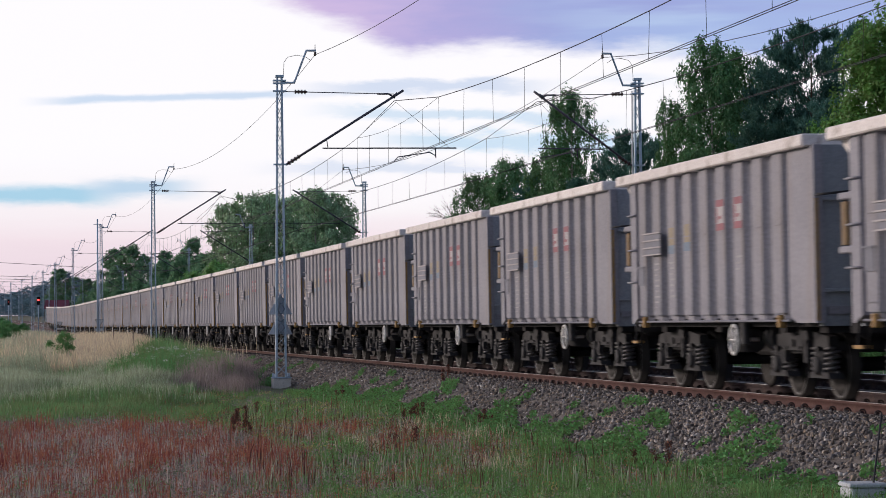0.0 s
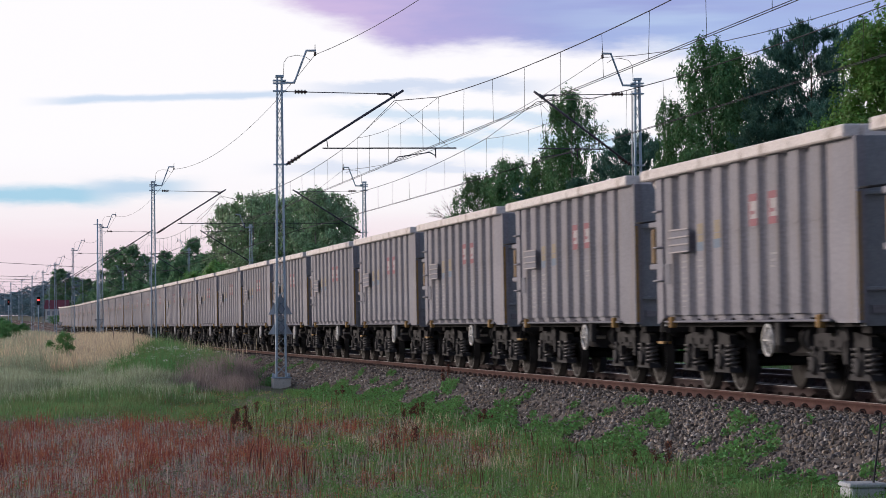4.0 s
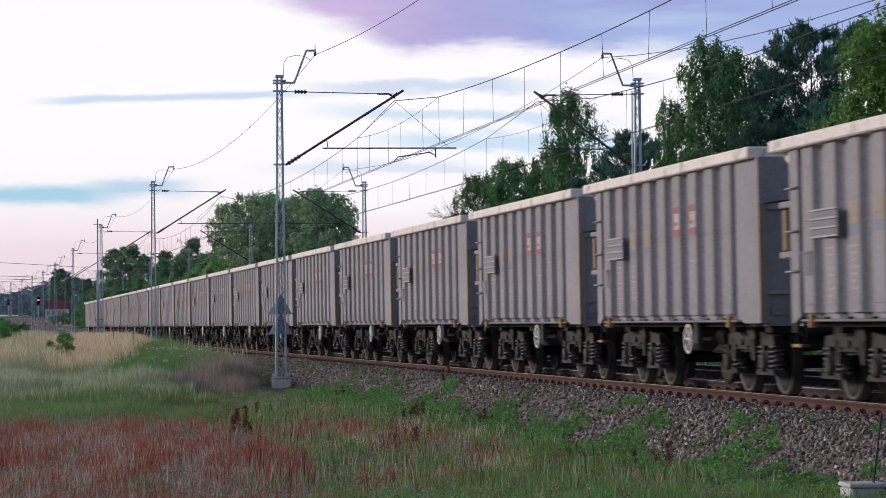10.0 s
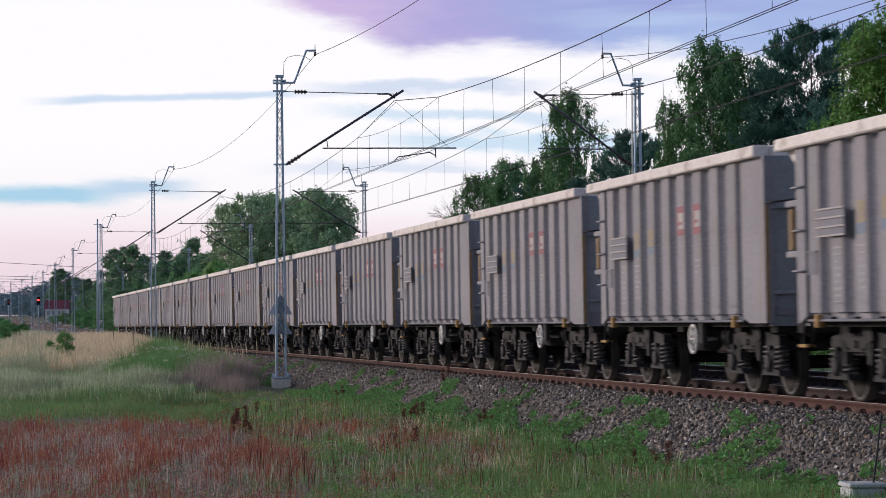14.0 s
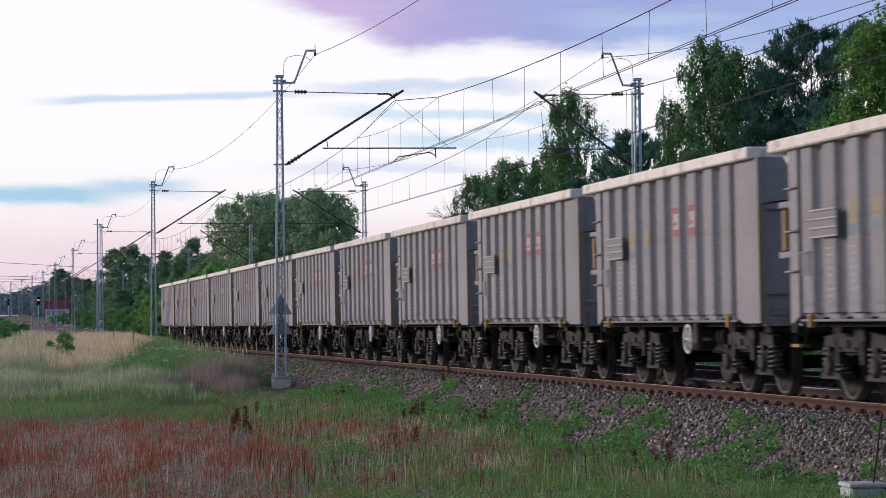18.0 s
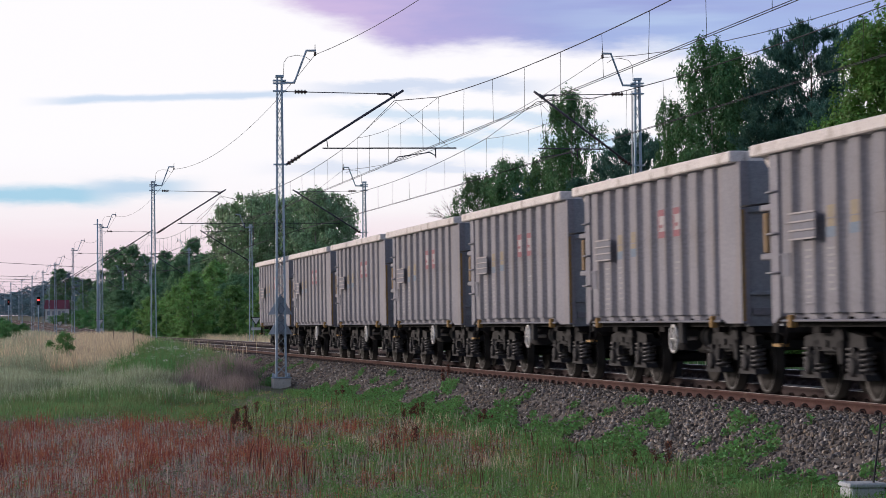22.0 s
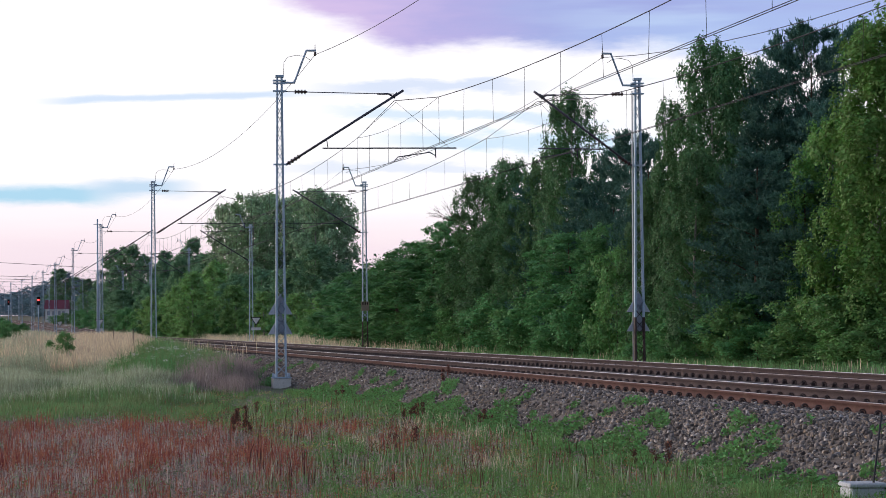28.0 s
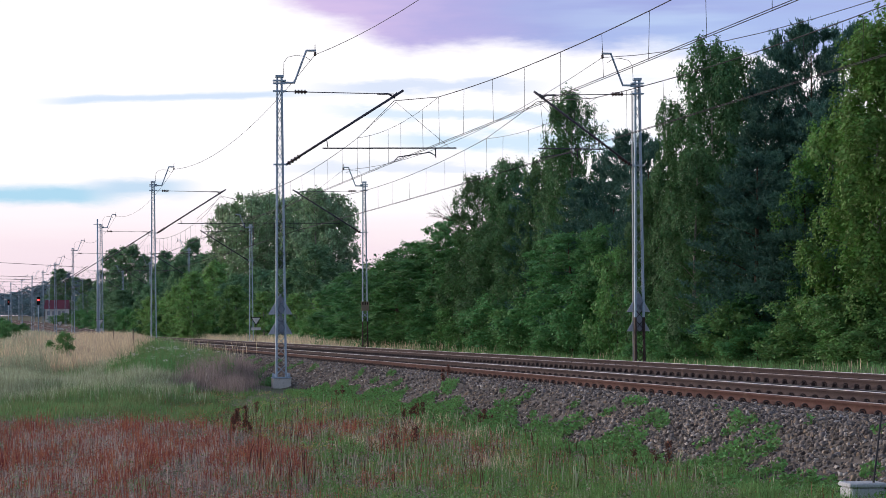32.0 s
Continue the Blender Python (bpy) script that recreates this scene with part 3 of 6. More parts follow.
def spring_mesh():
    b = Build()
    pts = [Vector((math.cos(t) * 0.095, math.sin(t) * 0.095, 0.375 + 0.33 * t / (2 * math.pi * 5))) for t in np.linspace(0, 2 * math.pi * 5, 41)]
    b.path(pts, 0.021, 5)
    b.tube((0, 0, 0.36), (0, 0, 0.69), 0.045, seg=6)
    return b.done("coil_spring", M_SPRING)


def wagon_body():
    """Side sheets, floor and rounded lower edge."""
    b = Build()
    x0, x1 = -4.34, 5.15
    b.box(x0, x1, -1.32, 1.32, 1.14, 1.24)
    return b.done("floor_plate", M_WAGON)


FACE, SHEET_Y = 1.512, 1.39


def rib_mesh(e):
    """One upright pressed rib with sloping flanks, weld lines and a tapered foot."""
    b = Build()
    y0, y1 = e * SHEET_Y, e * FACE
    d = y1 - y0
    half = [(0.355, 0.0), (0.315, 0.10), (0.28, 0.30), (0.245, 0.62), (0.22, 0.88), (0.20, 0.98), (0.178, 1.0)]
    pts = [(-a, y0 + d * f) for a, f in half] + [(a, y0 + d * f) for a, f in half[::-1]]
    b.prism(pts if e < 0 else pts[::-1], 1.16, 3.30, "z")
    pts = [(-0.26, y0), (-0.17, e * 1.47), (0.17, e * 1.47), (0.26, y0)]
    b.prism(pts if e < 0 else pts[::-1], 1.08, 1.16, "z")
    for z in (1.27, 2.33):
        b.box(-0.18, 0.18, *sorted((y1 - e * 0.004, y1 + e * 0.009)), z, z + 0.016)
    return b.done("rib", M_WAGON)


def post_mesh(e, x0, x1, inner):
    """A flat corner panel with its lower edge drawn down towards the end."""
    b = Build()
    s0, s1 = sorted((e * 1.366, e * (1.515 if inner > x0 else 1.488)))
    if inner > x0:
        poly = [(x0, 1.03), (inner - 0.25, 1.03), (inner, 1.12), (inner, 3.30), (x0, 3.30)]
    else:
        poly = [(inner, 1.12), (inner + 0.3, 1.03), (x1, 1.03), (x1, 3.30), (inner, 3.30)]
    b.prism(poly, s0, s1)
    return b.done("corner_post", M_WAGON)


def build_wagon(at):
    w = thing("freight_wagon", "grey ribbed open freight wagon on two bogies, dusty", "freight wagon", "wagons of the train", at=at)
    part("floor_plate", wagon_body(), None, w)
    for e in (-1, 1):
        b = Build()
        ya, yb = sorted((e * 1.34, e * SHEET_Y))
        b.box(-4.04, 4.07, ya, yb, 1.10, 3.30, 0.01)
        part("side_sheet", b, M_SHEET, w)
    for e in (-1, 1):
        rm = rib_mesh(e)
        for x in RIBS:
            part("rib", rm, None, w, at=Matrix.Translation((x - 0.17, 0, 0)))
        part("corner_post", post_mesh(e, -4.36, -4.05, -4.0), None, w)
        part("corner_post", post_mesh(e, 4.15, 5.17, 4.08), None, w)
        # the lower chord in the sheet's darkened grey
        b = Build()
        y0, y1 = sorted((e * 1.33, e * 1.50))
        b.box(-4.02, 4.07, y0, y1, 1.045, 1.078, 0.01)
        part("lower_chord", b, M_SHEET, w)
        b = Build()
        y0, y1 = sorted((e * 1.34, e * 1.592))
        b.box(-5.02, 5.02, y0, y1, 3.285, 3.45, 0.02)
        part("top_chord", b, M_RIM, w, "grey top rail, paled for the light it catches")
    for x0, x1 in ((-4.42, -4.30), (4.98, 5.12)):
        b = Build()
        b.box(x0, x1, -1.385, 1.385, 0.99, 3.30)
        wall = part("end_wall", b, M_ENDWALL, w, "dark grey ribbed end wall")
        out = 1 if x0 > 0 else -1
        face = x1 if out > 0 else x0
        for y in (-0.9, -0.3, 0.3, 0.9):
            b = Build()
            b.box(*sorted((face, face + out * 0.045)), y - 0.09, y + 0.09, 1.3, 3.25, 0.01)
            part("end_rib", b, M_ENDWALL, wall)
        for z in (1.42, 2.58):
            b = Build()
            b.box(*sorted((face, face + out * 0.06)), -1.36, 1.36, z, z + 0.05, 0.008)
            part("end_beam", b, M_ENDWALL, wall)
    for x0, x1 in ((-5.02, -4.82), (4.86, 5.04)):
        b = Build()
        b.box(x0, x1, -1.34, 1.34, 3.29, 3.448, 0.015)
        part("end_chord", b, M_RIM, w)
    # ladder ends: yellow guard plates, brackets and rungs
    for e in (-1, 1):
        b = Build()
        ya, yb = sorted((e * 1.36, e * 1.485))
        b.box(-4.80, -4.62, ya, yb, 1.98, 2.52, 0.01)
        part("guard_plate", b, M_OCHRE, w, "ochre-yellow guard plate")
        ya, yb = sorted((e * 1.30, e * 1.50))
        for z in (1.88, 2.54):
            b = Build()
            b.box(-4.88, -4.40, ya, yb, z, z + 0.09, 0.015)
            part("guard_bracket", b, M_WAGON, w)
        for z, xa, xb in ((1.70, -4.44, -4.0), (2.22, -4.40, -4.02), (2.78, -4.42, -4.02)):
            b = Build()
            b.path([(xa, e * 1.48, z), (xa, e * 1.55, z), (xb, e * 1.55, z), (xb, e * 1.48, z)], 0.016, 5)
            part("rung", b, M_WAGON, w)
        b = Build()
        ya, yb = sorted((e * 1.36, e * 1.42))
        b.prism([(-4.95, 3.28), (-4.36, 3.28), (-4.36, 2.95)], ya, yb)
        part("gusset", b, M_RIM, w)
        b = Build()
        b.box(5.171, 5.178, *sorted((e * 1.435, e * 1.475)), 1.06, 2.62)
        part("end_stripe", b, M_YELLOW, w, "rubbed yellow stripe")
        b = Build()
        b.path([(5.17, e * 1.46, 2.66), (5.42, e * 1.42, 2.66), (5.42, e * 1.0, 2.70)], 0.016, 5)
        part("handhold", b, M_BOGIE, w)
        # steps and yellow lashing brackets at the sill
        for x in (-3.55, 3.70):
            b = Build()
            ya, yb = sorted((e * 1.44, e * 1.54))
            b.box(x - 0.055, x + 0.055, ya, yb, 0.97, 1.14, 0.015)
            part("lashing_bracket", b, M_YELLOW, w, "yellow lashing bracket")
        b = Build()
        b.path([(-4.25, e * 1.45, 1.05), (-4.25, e * 1.50, 0.72), (-3.85, e * 1.50, 0.72), (-3.85, e * 1.45, 1.05)], 0.02, 5)
        part("foot_step", b, M_UNDER, w)
        b = Build()
        b.box(-4.22, -3.9, *sorted((e * 1.44, e * 1.56)), 0.72, 0.76)
        part("step_plate", b, M_YELLOW, w)
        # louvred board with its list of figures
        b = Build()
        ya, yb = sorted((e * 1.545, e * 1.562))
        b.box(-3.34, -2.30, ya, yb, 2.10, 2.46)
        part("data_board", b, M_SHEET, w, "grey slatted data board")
        for k in range(4):
            b = Build()
            z = 2.10 + k * 0.112
            b.box(-3.36, -2.28, *sorted((e * 1.56, e * 1.578)), z, z + 0.022)
            part("board_slat", b, M_LOGOWHITE, w)
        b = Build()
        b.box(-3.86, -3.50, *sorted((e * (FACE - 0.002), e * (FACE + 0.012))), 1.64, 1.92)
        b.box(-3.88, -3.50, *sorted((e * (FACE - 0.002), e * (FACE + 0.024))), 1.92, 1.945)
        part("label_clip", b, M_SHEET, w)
        # red and white squares on two corrugations
        for x in (RIBS[5] + 0.01, RIBS[6] + 0.01):
            y0, y1 = sorted((e * (FACE - 0.002), e * (FACE + 0.002)))
            b = Build()
            b.box(x - 0.365, x + 0.015, y0, y1, 2.36, 2.80)
            em = part("emblem", b, M_LOGOWHITE, w, "faded red and white painted square")
            y0, y1 = sorted((e * (FACE + 0.001), e * (FACE + 0.004)))
            for z in (2.36, 2.70):
                b = Build()
                b.box(x - 0.365, x + 0.015, y0, y1, z, z + 0.10)
                part("emblem_band", b, M_REDPAINT, em, "faded red band")
            b = Build()
            b.box(x - 0.365, x - 0.30, y0, y1, 2.47, 2.69)
            part("emblem_band", b, M_REDPAINT, em)
            b = Build()
            b.box(x - 0.26, x - 0.10, y0, y1, 2.52, 2.57)
            part("emblem_band", b, M_REDPAINT, em)
        for x, lo in ((RIBS[2], 2.10), (RIBS[3], 2.12)):
            y0, y1 = sorted((e * (FACE - 0.002), e * (FACE + 0.002)))
            b = Build()
            b.box(x - 0.355, x + 0.01, y0, y1, lo, lo + 0.13)
            part("painted_mark", b, M_BLUEPAINT, w, "faded blue painted mark")
            b = Build()
            b.box(x - 0.30, x + 0.0, y0, y1, lo + 0.131, lo + 0.40)
            part("painted_mark", b, M_FADEYEL, w, "faded yellow painted mark")
        # stencilled figures as bars
        for x, zs in ((RIBS[1], 9), (RIBS[2], 7), (RIBS[6], 3)):
            b = Build()
            for k in range(zs):
                z = 1.95 - k * 0.085
                b.box(x - 0.30, x - 0.06 * (k % 3), *sorted((e * (FACE - 0.002), e * (FACE + 0.002))), z, z + 0.028)
            tagged(part("stencil", b, M_STENCIL, w, "rows of faded white stencilled figures"), kind="stuff")
    # underframe
    b = Build()
    b.box(-5.0, 5.1, -0.25, 0.25, 0.80, 1.14)
    for e in (-1, 1):
        b.box(-4.3, 5.1, *sorted((e * 1.2, e * 1.32)), 0.98, 1.14)
    for x in (-4.9, -3.14, 0, 3.14, 4.9):
        b.box(x - 0.15, x + 0.15, -1.3, 1.3, 0.9, 1.14)
    b.box(-0.9, 0.9, -0.5, 0.5, 0.55, 0.9, 0.05)
    part("underframe", b, M_UNDER, w)
    b = Build()
    b.tube((0.2, -1.05, 0.78), (1.0, -1.05, 0.78), 0.17, seg=14)
    part("air_reservoir", b, M_BOGIE, w)
    b = Build()
    b.tube((1.75, -0.95, 0.83), (2.1, -0.95, 0.83), 0.2, seg=14)
    part("brake_cylinder", b, M_BOGIE, w)
    for x in (-5.1, 5.1):
        sx = 1 if x > 0 else -1
        for e in (-1, 1):
            b = Build()
            b.lathe([(x - sx * 0.12, 0.16), (x + sx * 0.02, 0.15), (x + sx * 0.03, 0.09), (x + sx * 0.36, 0.085), (x + sx * 0.37, 0.22), (x + sx * 0.405, 0.225), (x + sx * 0.415, 0.15)], "x", 16, at=(0, e * 0.875, 1.03))
            part("buffer", b, M_UNDER, w)
        b = Build()
        b.box(*sorted((x, x + sx * 0.3)), -0.08, 0.08, 0.95, 1.1)
        b.ring((x + sx * 0.34, 0, 1.02), 0.09, 0.025, "y", 10, 5)
        part("coupling_hook", b, M_UNDER, w)
    # hand brake wheel on each side
    for e in (-1, 1):
        b = Build()
        y = e * 1.46
        b.ring((1.33, y, 0.80), 0.205, 0.024, "y", 20, 6)
        for q in range(3):
            t = math.pi * q / 3
            d = Vector((math.cos(t), 0, math.sin(t))) * 0.2
            c = Vector((1.33, y, 0.80))
            b.tube(c - d, c + d, 0.012, seg=5)
        b.tube((1.33, y, 0.80), (1.33, e * 1.1, 0.80), 0.03, seg=8)
        part("brake_wheel", b, M_WHITE, w, "white painted hand brake wheel")
        b = Build()
        b.box(1.62, 1.82, *sorted((e * 1.36, e * 1.46)), 0.72, 1.06, 0.02)
        part("lever_box", b, M_BOGIE, w)
    # bogies
    fr, ax, sp, ws = bogie_frame_mesh(), axle_box_mesh(), spring_mesh(), wheelset_mesh()
    for x in (-BOGIE_X, BOGIE_X):
        f = part("bogie_frame", fr, None, w, at=Matrix.Translation((x, 0, 0)))
        for dx in (-0.9, 0.9):
            for e in (-1, 1):
                part("axle_box", ax, None, f, at=Matrix.Translation((dx, e * 1.0, 0)) @ Matrix.Rotation(0 if e < 0 else math.pi, 4, "Z"))
                for d in (-0.27, 0.27):
                    part("coil_spring", sp, None, f, at=Matrix.Translation((dx + d, e * 1.0, 0)))
            part("wheelset", ws, None, w, at=Matrix.Translation((x + dx, 0, WHEEL_R)))
    return w


S_FRONT, PITCH_W, FRONT_X = 4.63, 11.03, 5.02


def train_shift(t):
    """How far the train has run towards the camera after t seconds; it slows a little."""
    return 14.269 * t - 0.01733 * t * t


def wagon_pose(k, t):
    s = S_FRONT + PITCH_W * k + FRONT_X - train_shift(t)
    a, b = on_line(s - BOGIE_X), on_line(s + BOGIE_X)
    d = (a - b).normalized()
    up = Matrix.Rotation(math.atan2(d.y, d.x), 4, "Z") @ Matrix.Rotation(-math.asin(d.z), 4, "Y") @ Matrix.Rotation(0.0094, 4, "X")
    return Matrix.Translation((a + b) / 2 + Vector((0, 0, 0.007))) @ up


# ---- masts and overhead line ----
SPAN, S_MAST = 56.6, 48.8
NEAR_OFF, FAR_OFF = 3.4, -7.38
WIRE_Z, MESS_Z, FEED_Z = 5.85, 7.70, 8.98


def mast_parts(base, foot_top, signs=False, dark_foot=False, horn=True, number=False, reach=1.0):
    """A lattice mast with its bracket arm; y points over the track."""
    top = 8.36
    m = thing("catenary_mast", "light blue-grey lattice steel mast with a bracket arm", "mast", "overhead line masts")
    b = Build()
    b.box(-0.265, 0.265, -0.265, 0.265, base, foot_top, 0.02)
    part("foundation", b, M_CONCRETE, m, "pale concrete block")
    b = Build()
    b.box(-0.28, 0.28, -0.28, 0.28, foot_top, foot_top + 0.035)
    for x in (-0.22, 0.22):
        for y in (-0.22, 0.22):
            b.tube((x, y, foot_top), (x, y, foot_top + 0.14), 0.025, seg=6)
    part("base_plate", b, M_MAST, m)
    zb, zt = foot_top + 0.03, top
    wb, wt = 0.165, 0.09

    def half(z):
        return wb + (wt - wb) * (z - zb) / (zt - zb)

    for e in (-1, 1):
        b = Build()
        cut = 1.2
        spans = ((zb, cut, 1), (cut, zt, 0)) if dark_foot else ((zb, zt, 0),)
        for z0, z1, mi in spans:
            for x in (-0.075, 0.045):
                b.prism([(e * half(z0), z0), (e * (half(z0) - 0.05), z0), (e * (half(z1) - 0.05), z1), (e * half(z1), z1)], x, x + 0.03, "x", mi)
            b.prism([(e * half(z0), z0), (e * (half(z0) - 0.012), z0), (e * (half(z1) - 0.012), z1), (e * half(z1), z1)], -0.07, 0.07, "x", mi)
        part("leg", b, [M_MAST, M_MASTDARK], m)
    for face in (-1, 1):
        b = Build()
        z, k, pts = zb + 0.1, 0, []
        while z < zt - 0.1:
            e = 1 if (k % 2) == (face > 0) else -1
            pts.append((face * 0.065, e * (half(z) - 0.03), z))
            z += 0.27
            k += 1
        if dark_foot:
            cutk = sum(1 for p in pts if p[2] < 1.15)
            b.path(pts[:cutk + 1], 0.017, 4, mi=1)
            part("lacing", b, [M_MAST, M_MASTDARK], m)
            b, pts = Build(), pts[cutk:]
        b.path(pts, 0.017, 4)
        part("lacing", b, [M_MAST, M_MASTDARK], m)
    b = Build()
    b.box(-0.10, 0.10, -0.12, 0.12, top - 0.06, top + 0.01)
    part("cap", b, M_MAST, m)
    for z in (8.13, 8.21, 7.9, 5.75):
        b = Build()
        b.box(-0.10, 0.10, -0.19, 0.19, z - 0.02, z + 0.02)
        part("clamp_band", b, M_MAST, m)
    if horn:
        b = Build()
        b.path([(0, 0.08, 8.15), (0, 0.44, 8.15), (0, 0.80, 9.10), (0, 1.08, 9.10)], 0.035, 8)
        part("horn", b, M_MAST, m, "bent grey tube")
        b = Build()
        b.lathe([(9.06, 0.02), (9.04, 0.05), (9.02, 0.03), (9.0, 0.055), (8.97, 0.03), (8.95, 0.03)], "z", 10, at=(0, 1.06, 0))
        b.tube((0, 1.06, 9.05), (0, 1.06, 9.28), 0.012, seg=5)
        part("horn_insulator", b, M_INSUL, m)
        b = Build()
        pts = [(0, 0.12, 8.3), (0, 0.14, 8.75), (0, 0.25, 8.9), (0, 0.5, 8.96), (0, 0.75, 8.93), (0, 0.92, 8.82)]
        b.path(pts, 0.008, 5)
        part("jumper_wire", b, M_WIRE, m)
    b = Build()
    b.path([(0, 0.1, 7.89), (0, 3.4 * reach, 7.84)], 0.014, 6)
    part("tie_rod", b, M_DARKSTEEL, m)
    for y0, z0, y1, z1 in ((0.45, 7.885, 0.82, 7.88), (0.25, 5.78, 0.62, 6.02)):
        b = Build()
        for i in range(4):
            f0, f1 = i / 4, (i + 0.45) / 4
            b.tube((0, y0 + (y1 - y0) * f0, z0 + (z1 - z0) * f0), (0, y0 + (y1 - y0) * f1, z0 + (z1 - z0) * f1), 0.055, 0.07, seg=8)
        b.tube((0, y0, z0), (0, y1, z1), 0.03, seg=6)
        part("insulator", b, M_INSUL, m)
    b = Build()
    b.tube((0, 0.18, 5.74), (0, 3.68 * reach, 7.95), 0.036, seg=8)
    part("cantilever_tube", b, M_DARKSTEEL, m)
    b = Build()
    b.path([(0, 2.9 * reach, 7.84), (0, 3.25 * reach, 7.84), (0, 3.42 * reach, 7.72)], 0.03, 6)
    b.tube((0, 3.38 * reach, 7.76), (0, 3.5 * reach, 7.86), 0.05, seg=6)
    part("messenger_clamp", b, M_DARKSTEEL, m)
    b = Build()
    tip = 5.25 if reach == 1.0 else 3.05
    b.tube((0, 1.26 * reach, 6.23), (0, tip, 6.25), 0.022, seg=6)
    b.tube((0, 1.42 * reach, 6.25), (0, 1.38 * reach, 6.52), 0.014, seg=5)
    part("registration_tube", b, M_DARKSTEEL, m)
    b = Build()
    if reach == 1.0:
        b.path([(0, 4.63, 6.24), (0, 4.63, 5.95), (0, 4.63, 6.02), (0, 4.45, 6.12), (0, 3.5, 5.98), (0, 3.38, 5.84)], 0.018, 6)
    else:
        b.path([(0, 1.85, 6.24), (0, 1.85, 5.95), (0, 1.85, 6.02), (0, 2.05, 6.12), (0, 2.95, 5.98), (0, 3.07, 5.84)], 0.018, 6)
    part("steady_arm", b, M_DARKSTEEL, m)
    for ya, yb, za, zb2 in ((3.45 * reach, 2.2 * reach, 7.6, 6.45), (3.45 * reach, tip - 0.2, 7.6, 6.26)):
        b = Build()
        b.tube((0, ya, za), (0, yb, zb2), 0.006, seg=4)
        part("stay_wire", b, M_WIRE, m)
    if signs:
        for z in (1.36, 0.78):
            b = Build()
            b.prism([(-0.36, z), (0.36, z), (0.0, z + 0.62)], *((0.11, 0.13) if dark_foot else (-0.13, -0.11)), "x")
            b.prism([(-0.36, z), (0.36, z), (0.33, z + 0.035), (-0.33, z + 0.035)], *((0.095, 0.11) if dark_foot else (-0.11, -0.095)), "x")
            part("triangle_sign", b, M_SIGNBACK, m, "bare grey back of a triangular sign")
    if number:
        b = Build()
        b.box(-0.12, -0.1, -0.2, 0.2, 1.75, 2.0)
        b.box(-0.12, -0.1, -0.2, 0.2, 2.001, 2.22)
        part("number_plate", b, M_FADEYEL, m, "small weathered number plate")
        b = Build()
        for y in (-0.12, 0.0, 0.12):
            b.box(-0.125, -0.12, y - 0.035, y + 0.035, 2.05, 2.19)
        part("number_bars", b, M_MASTDARK, m)
    return m


def make_masts():
    first = mast_parts(-1.1, -0.50, signs=True)
    first.matrix_world = line_pose(S_MAST, NEAR_OFF)
    tagged(first, "light blue-grey lattice steel mast with two triangular signs")
    plain = mast_parts(-1.1, -0.35)
    plain.matrix_world = line_pose(S_MAST + SPAN, NEAR_OFF)
    over = mast_parts(-1.1, -0.35, signs=True, dark_foot=True, reach=0.86)
    turn = Matrix.Rotation(math.pi, 4, "Z")
    over.matrix_world = line_pose(S_MAST, FAR_OFF) @ turn
    tagged(over, "lattice steel mast with a rust-brown foot and two triangular signs")
    b = Build()
    b.tube((0.12, 0.17, -0.35), (0.12, 0.13, 8.0), 0.022, seg=6)
    part("earth_pipe", b, M_WHITE, over, "white pipe")
    num = mast_parts(-1.1, -0.35, dark_foot=True, number=True)
    num.matrix_world = line_pose(S_MAST + SPAN, FAR_OFF) @ turn
    tagged(num, "lattice steel mast with a rust-brown foot and a number plate")
    for i in range(-2, 13):
        s = S_MAST + SPAN * i
        if i not in (0, 1):
            copy_thing(plain, line_pose(s, NEAR_OFF))
            copy_thing(plain, line_pose(s, FAR_OFF) @ turn)


def wire_mesh(name, pts, r, seg=4):
    b = Build()
    b.path(pts, r, seg)
    return b.done(name, M_WIRE)


KINK = 7.65  # where the stitch wire is clamped to the messenger, from the mast


def hang(d):
    """Height of the messenger wire d metres past a mast: straight to the clamp, then a flat curve."""
    e = min(d, SPAN - d)
    if e < KINK:
        return 7.64 + (7.09 - 7.64) * e / KINK
    return 6.70 + 0.39 * ((SPAN / 2 - e) / (SPAN / 2 - KINK)) ** 2


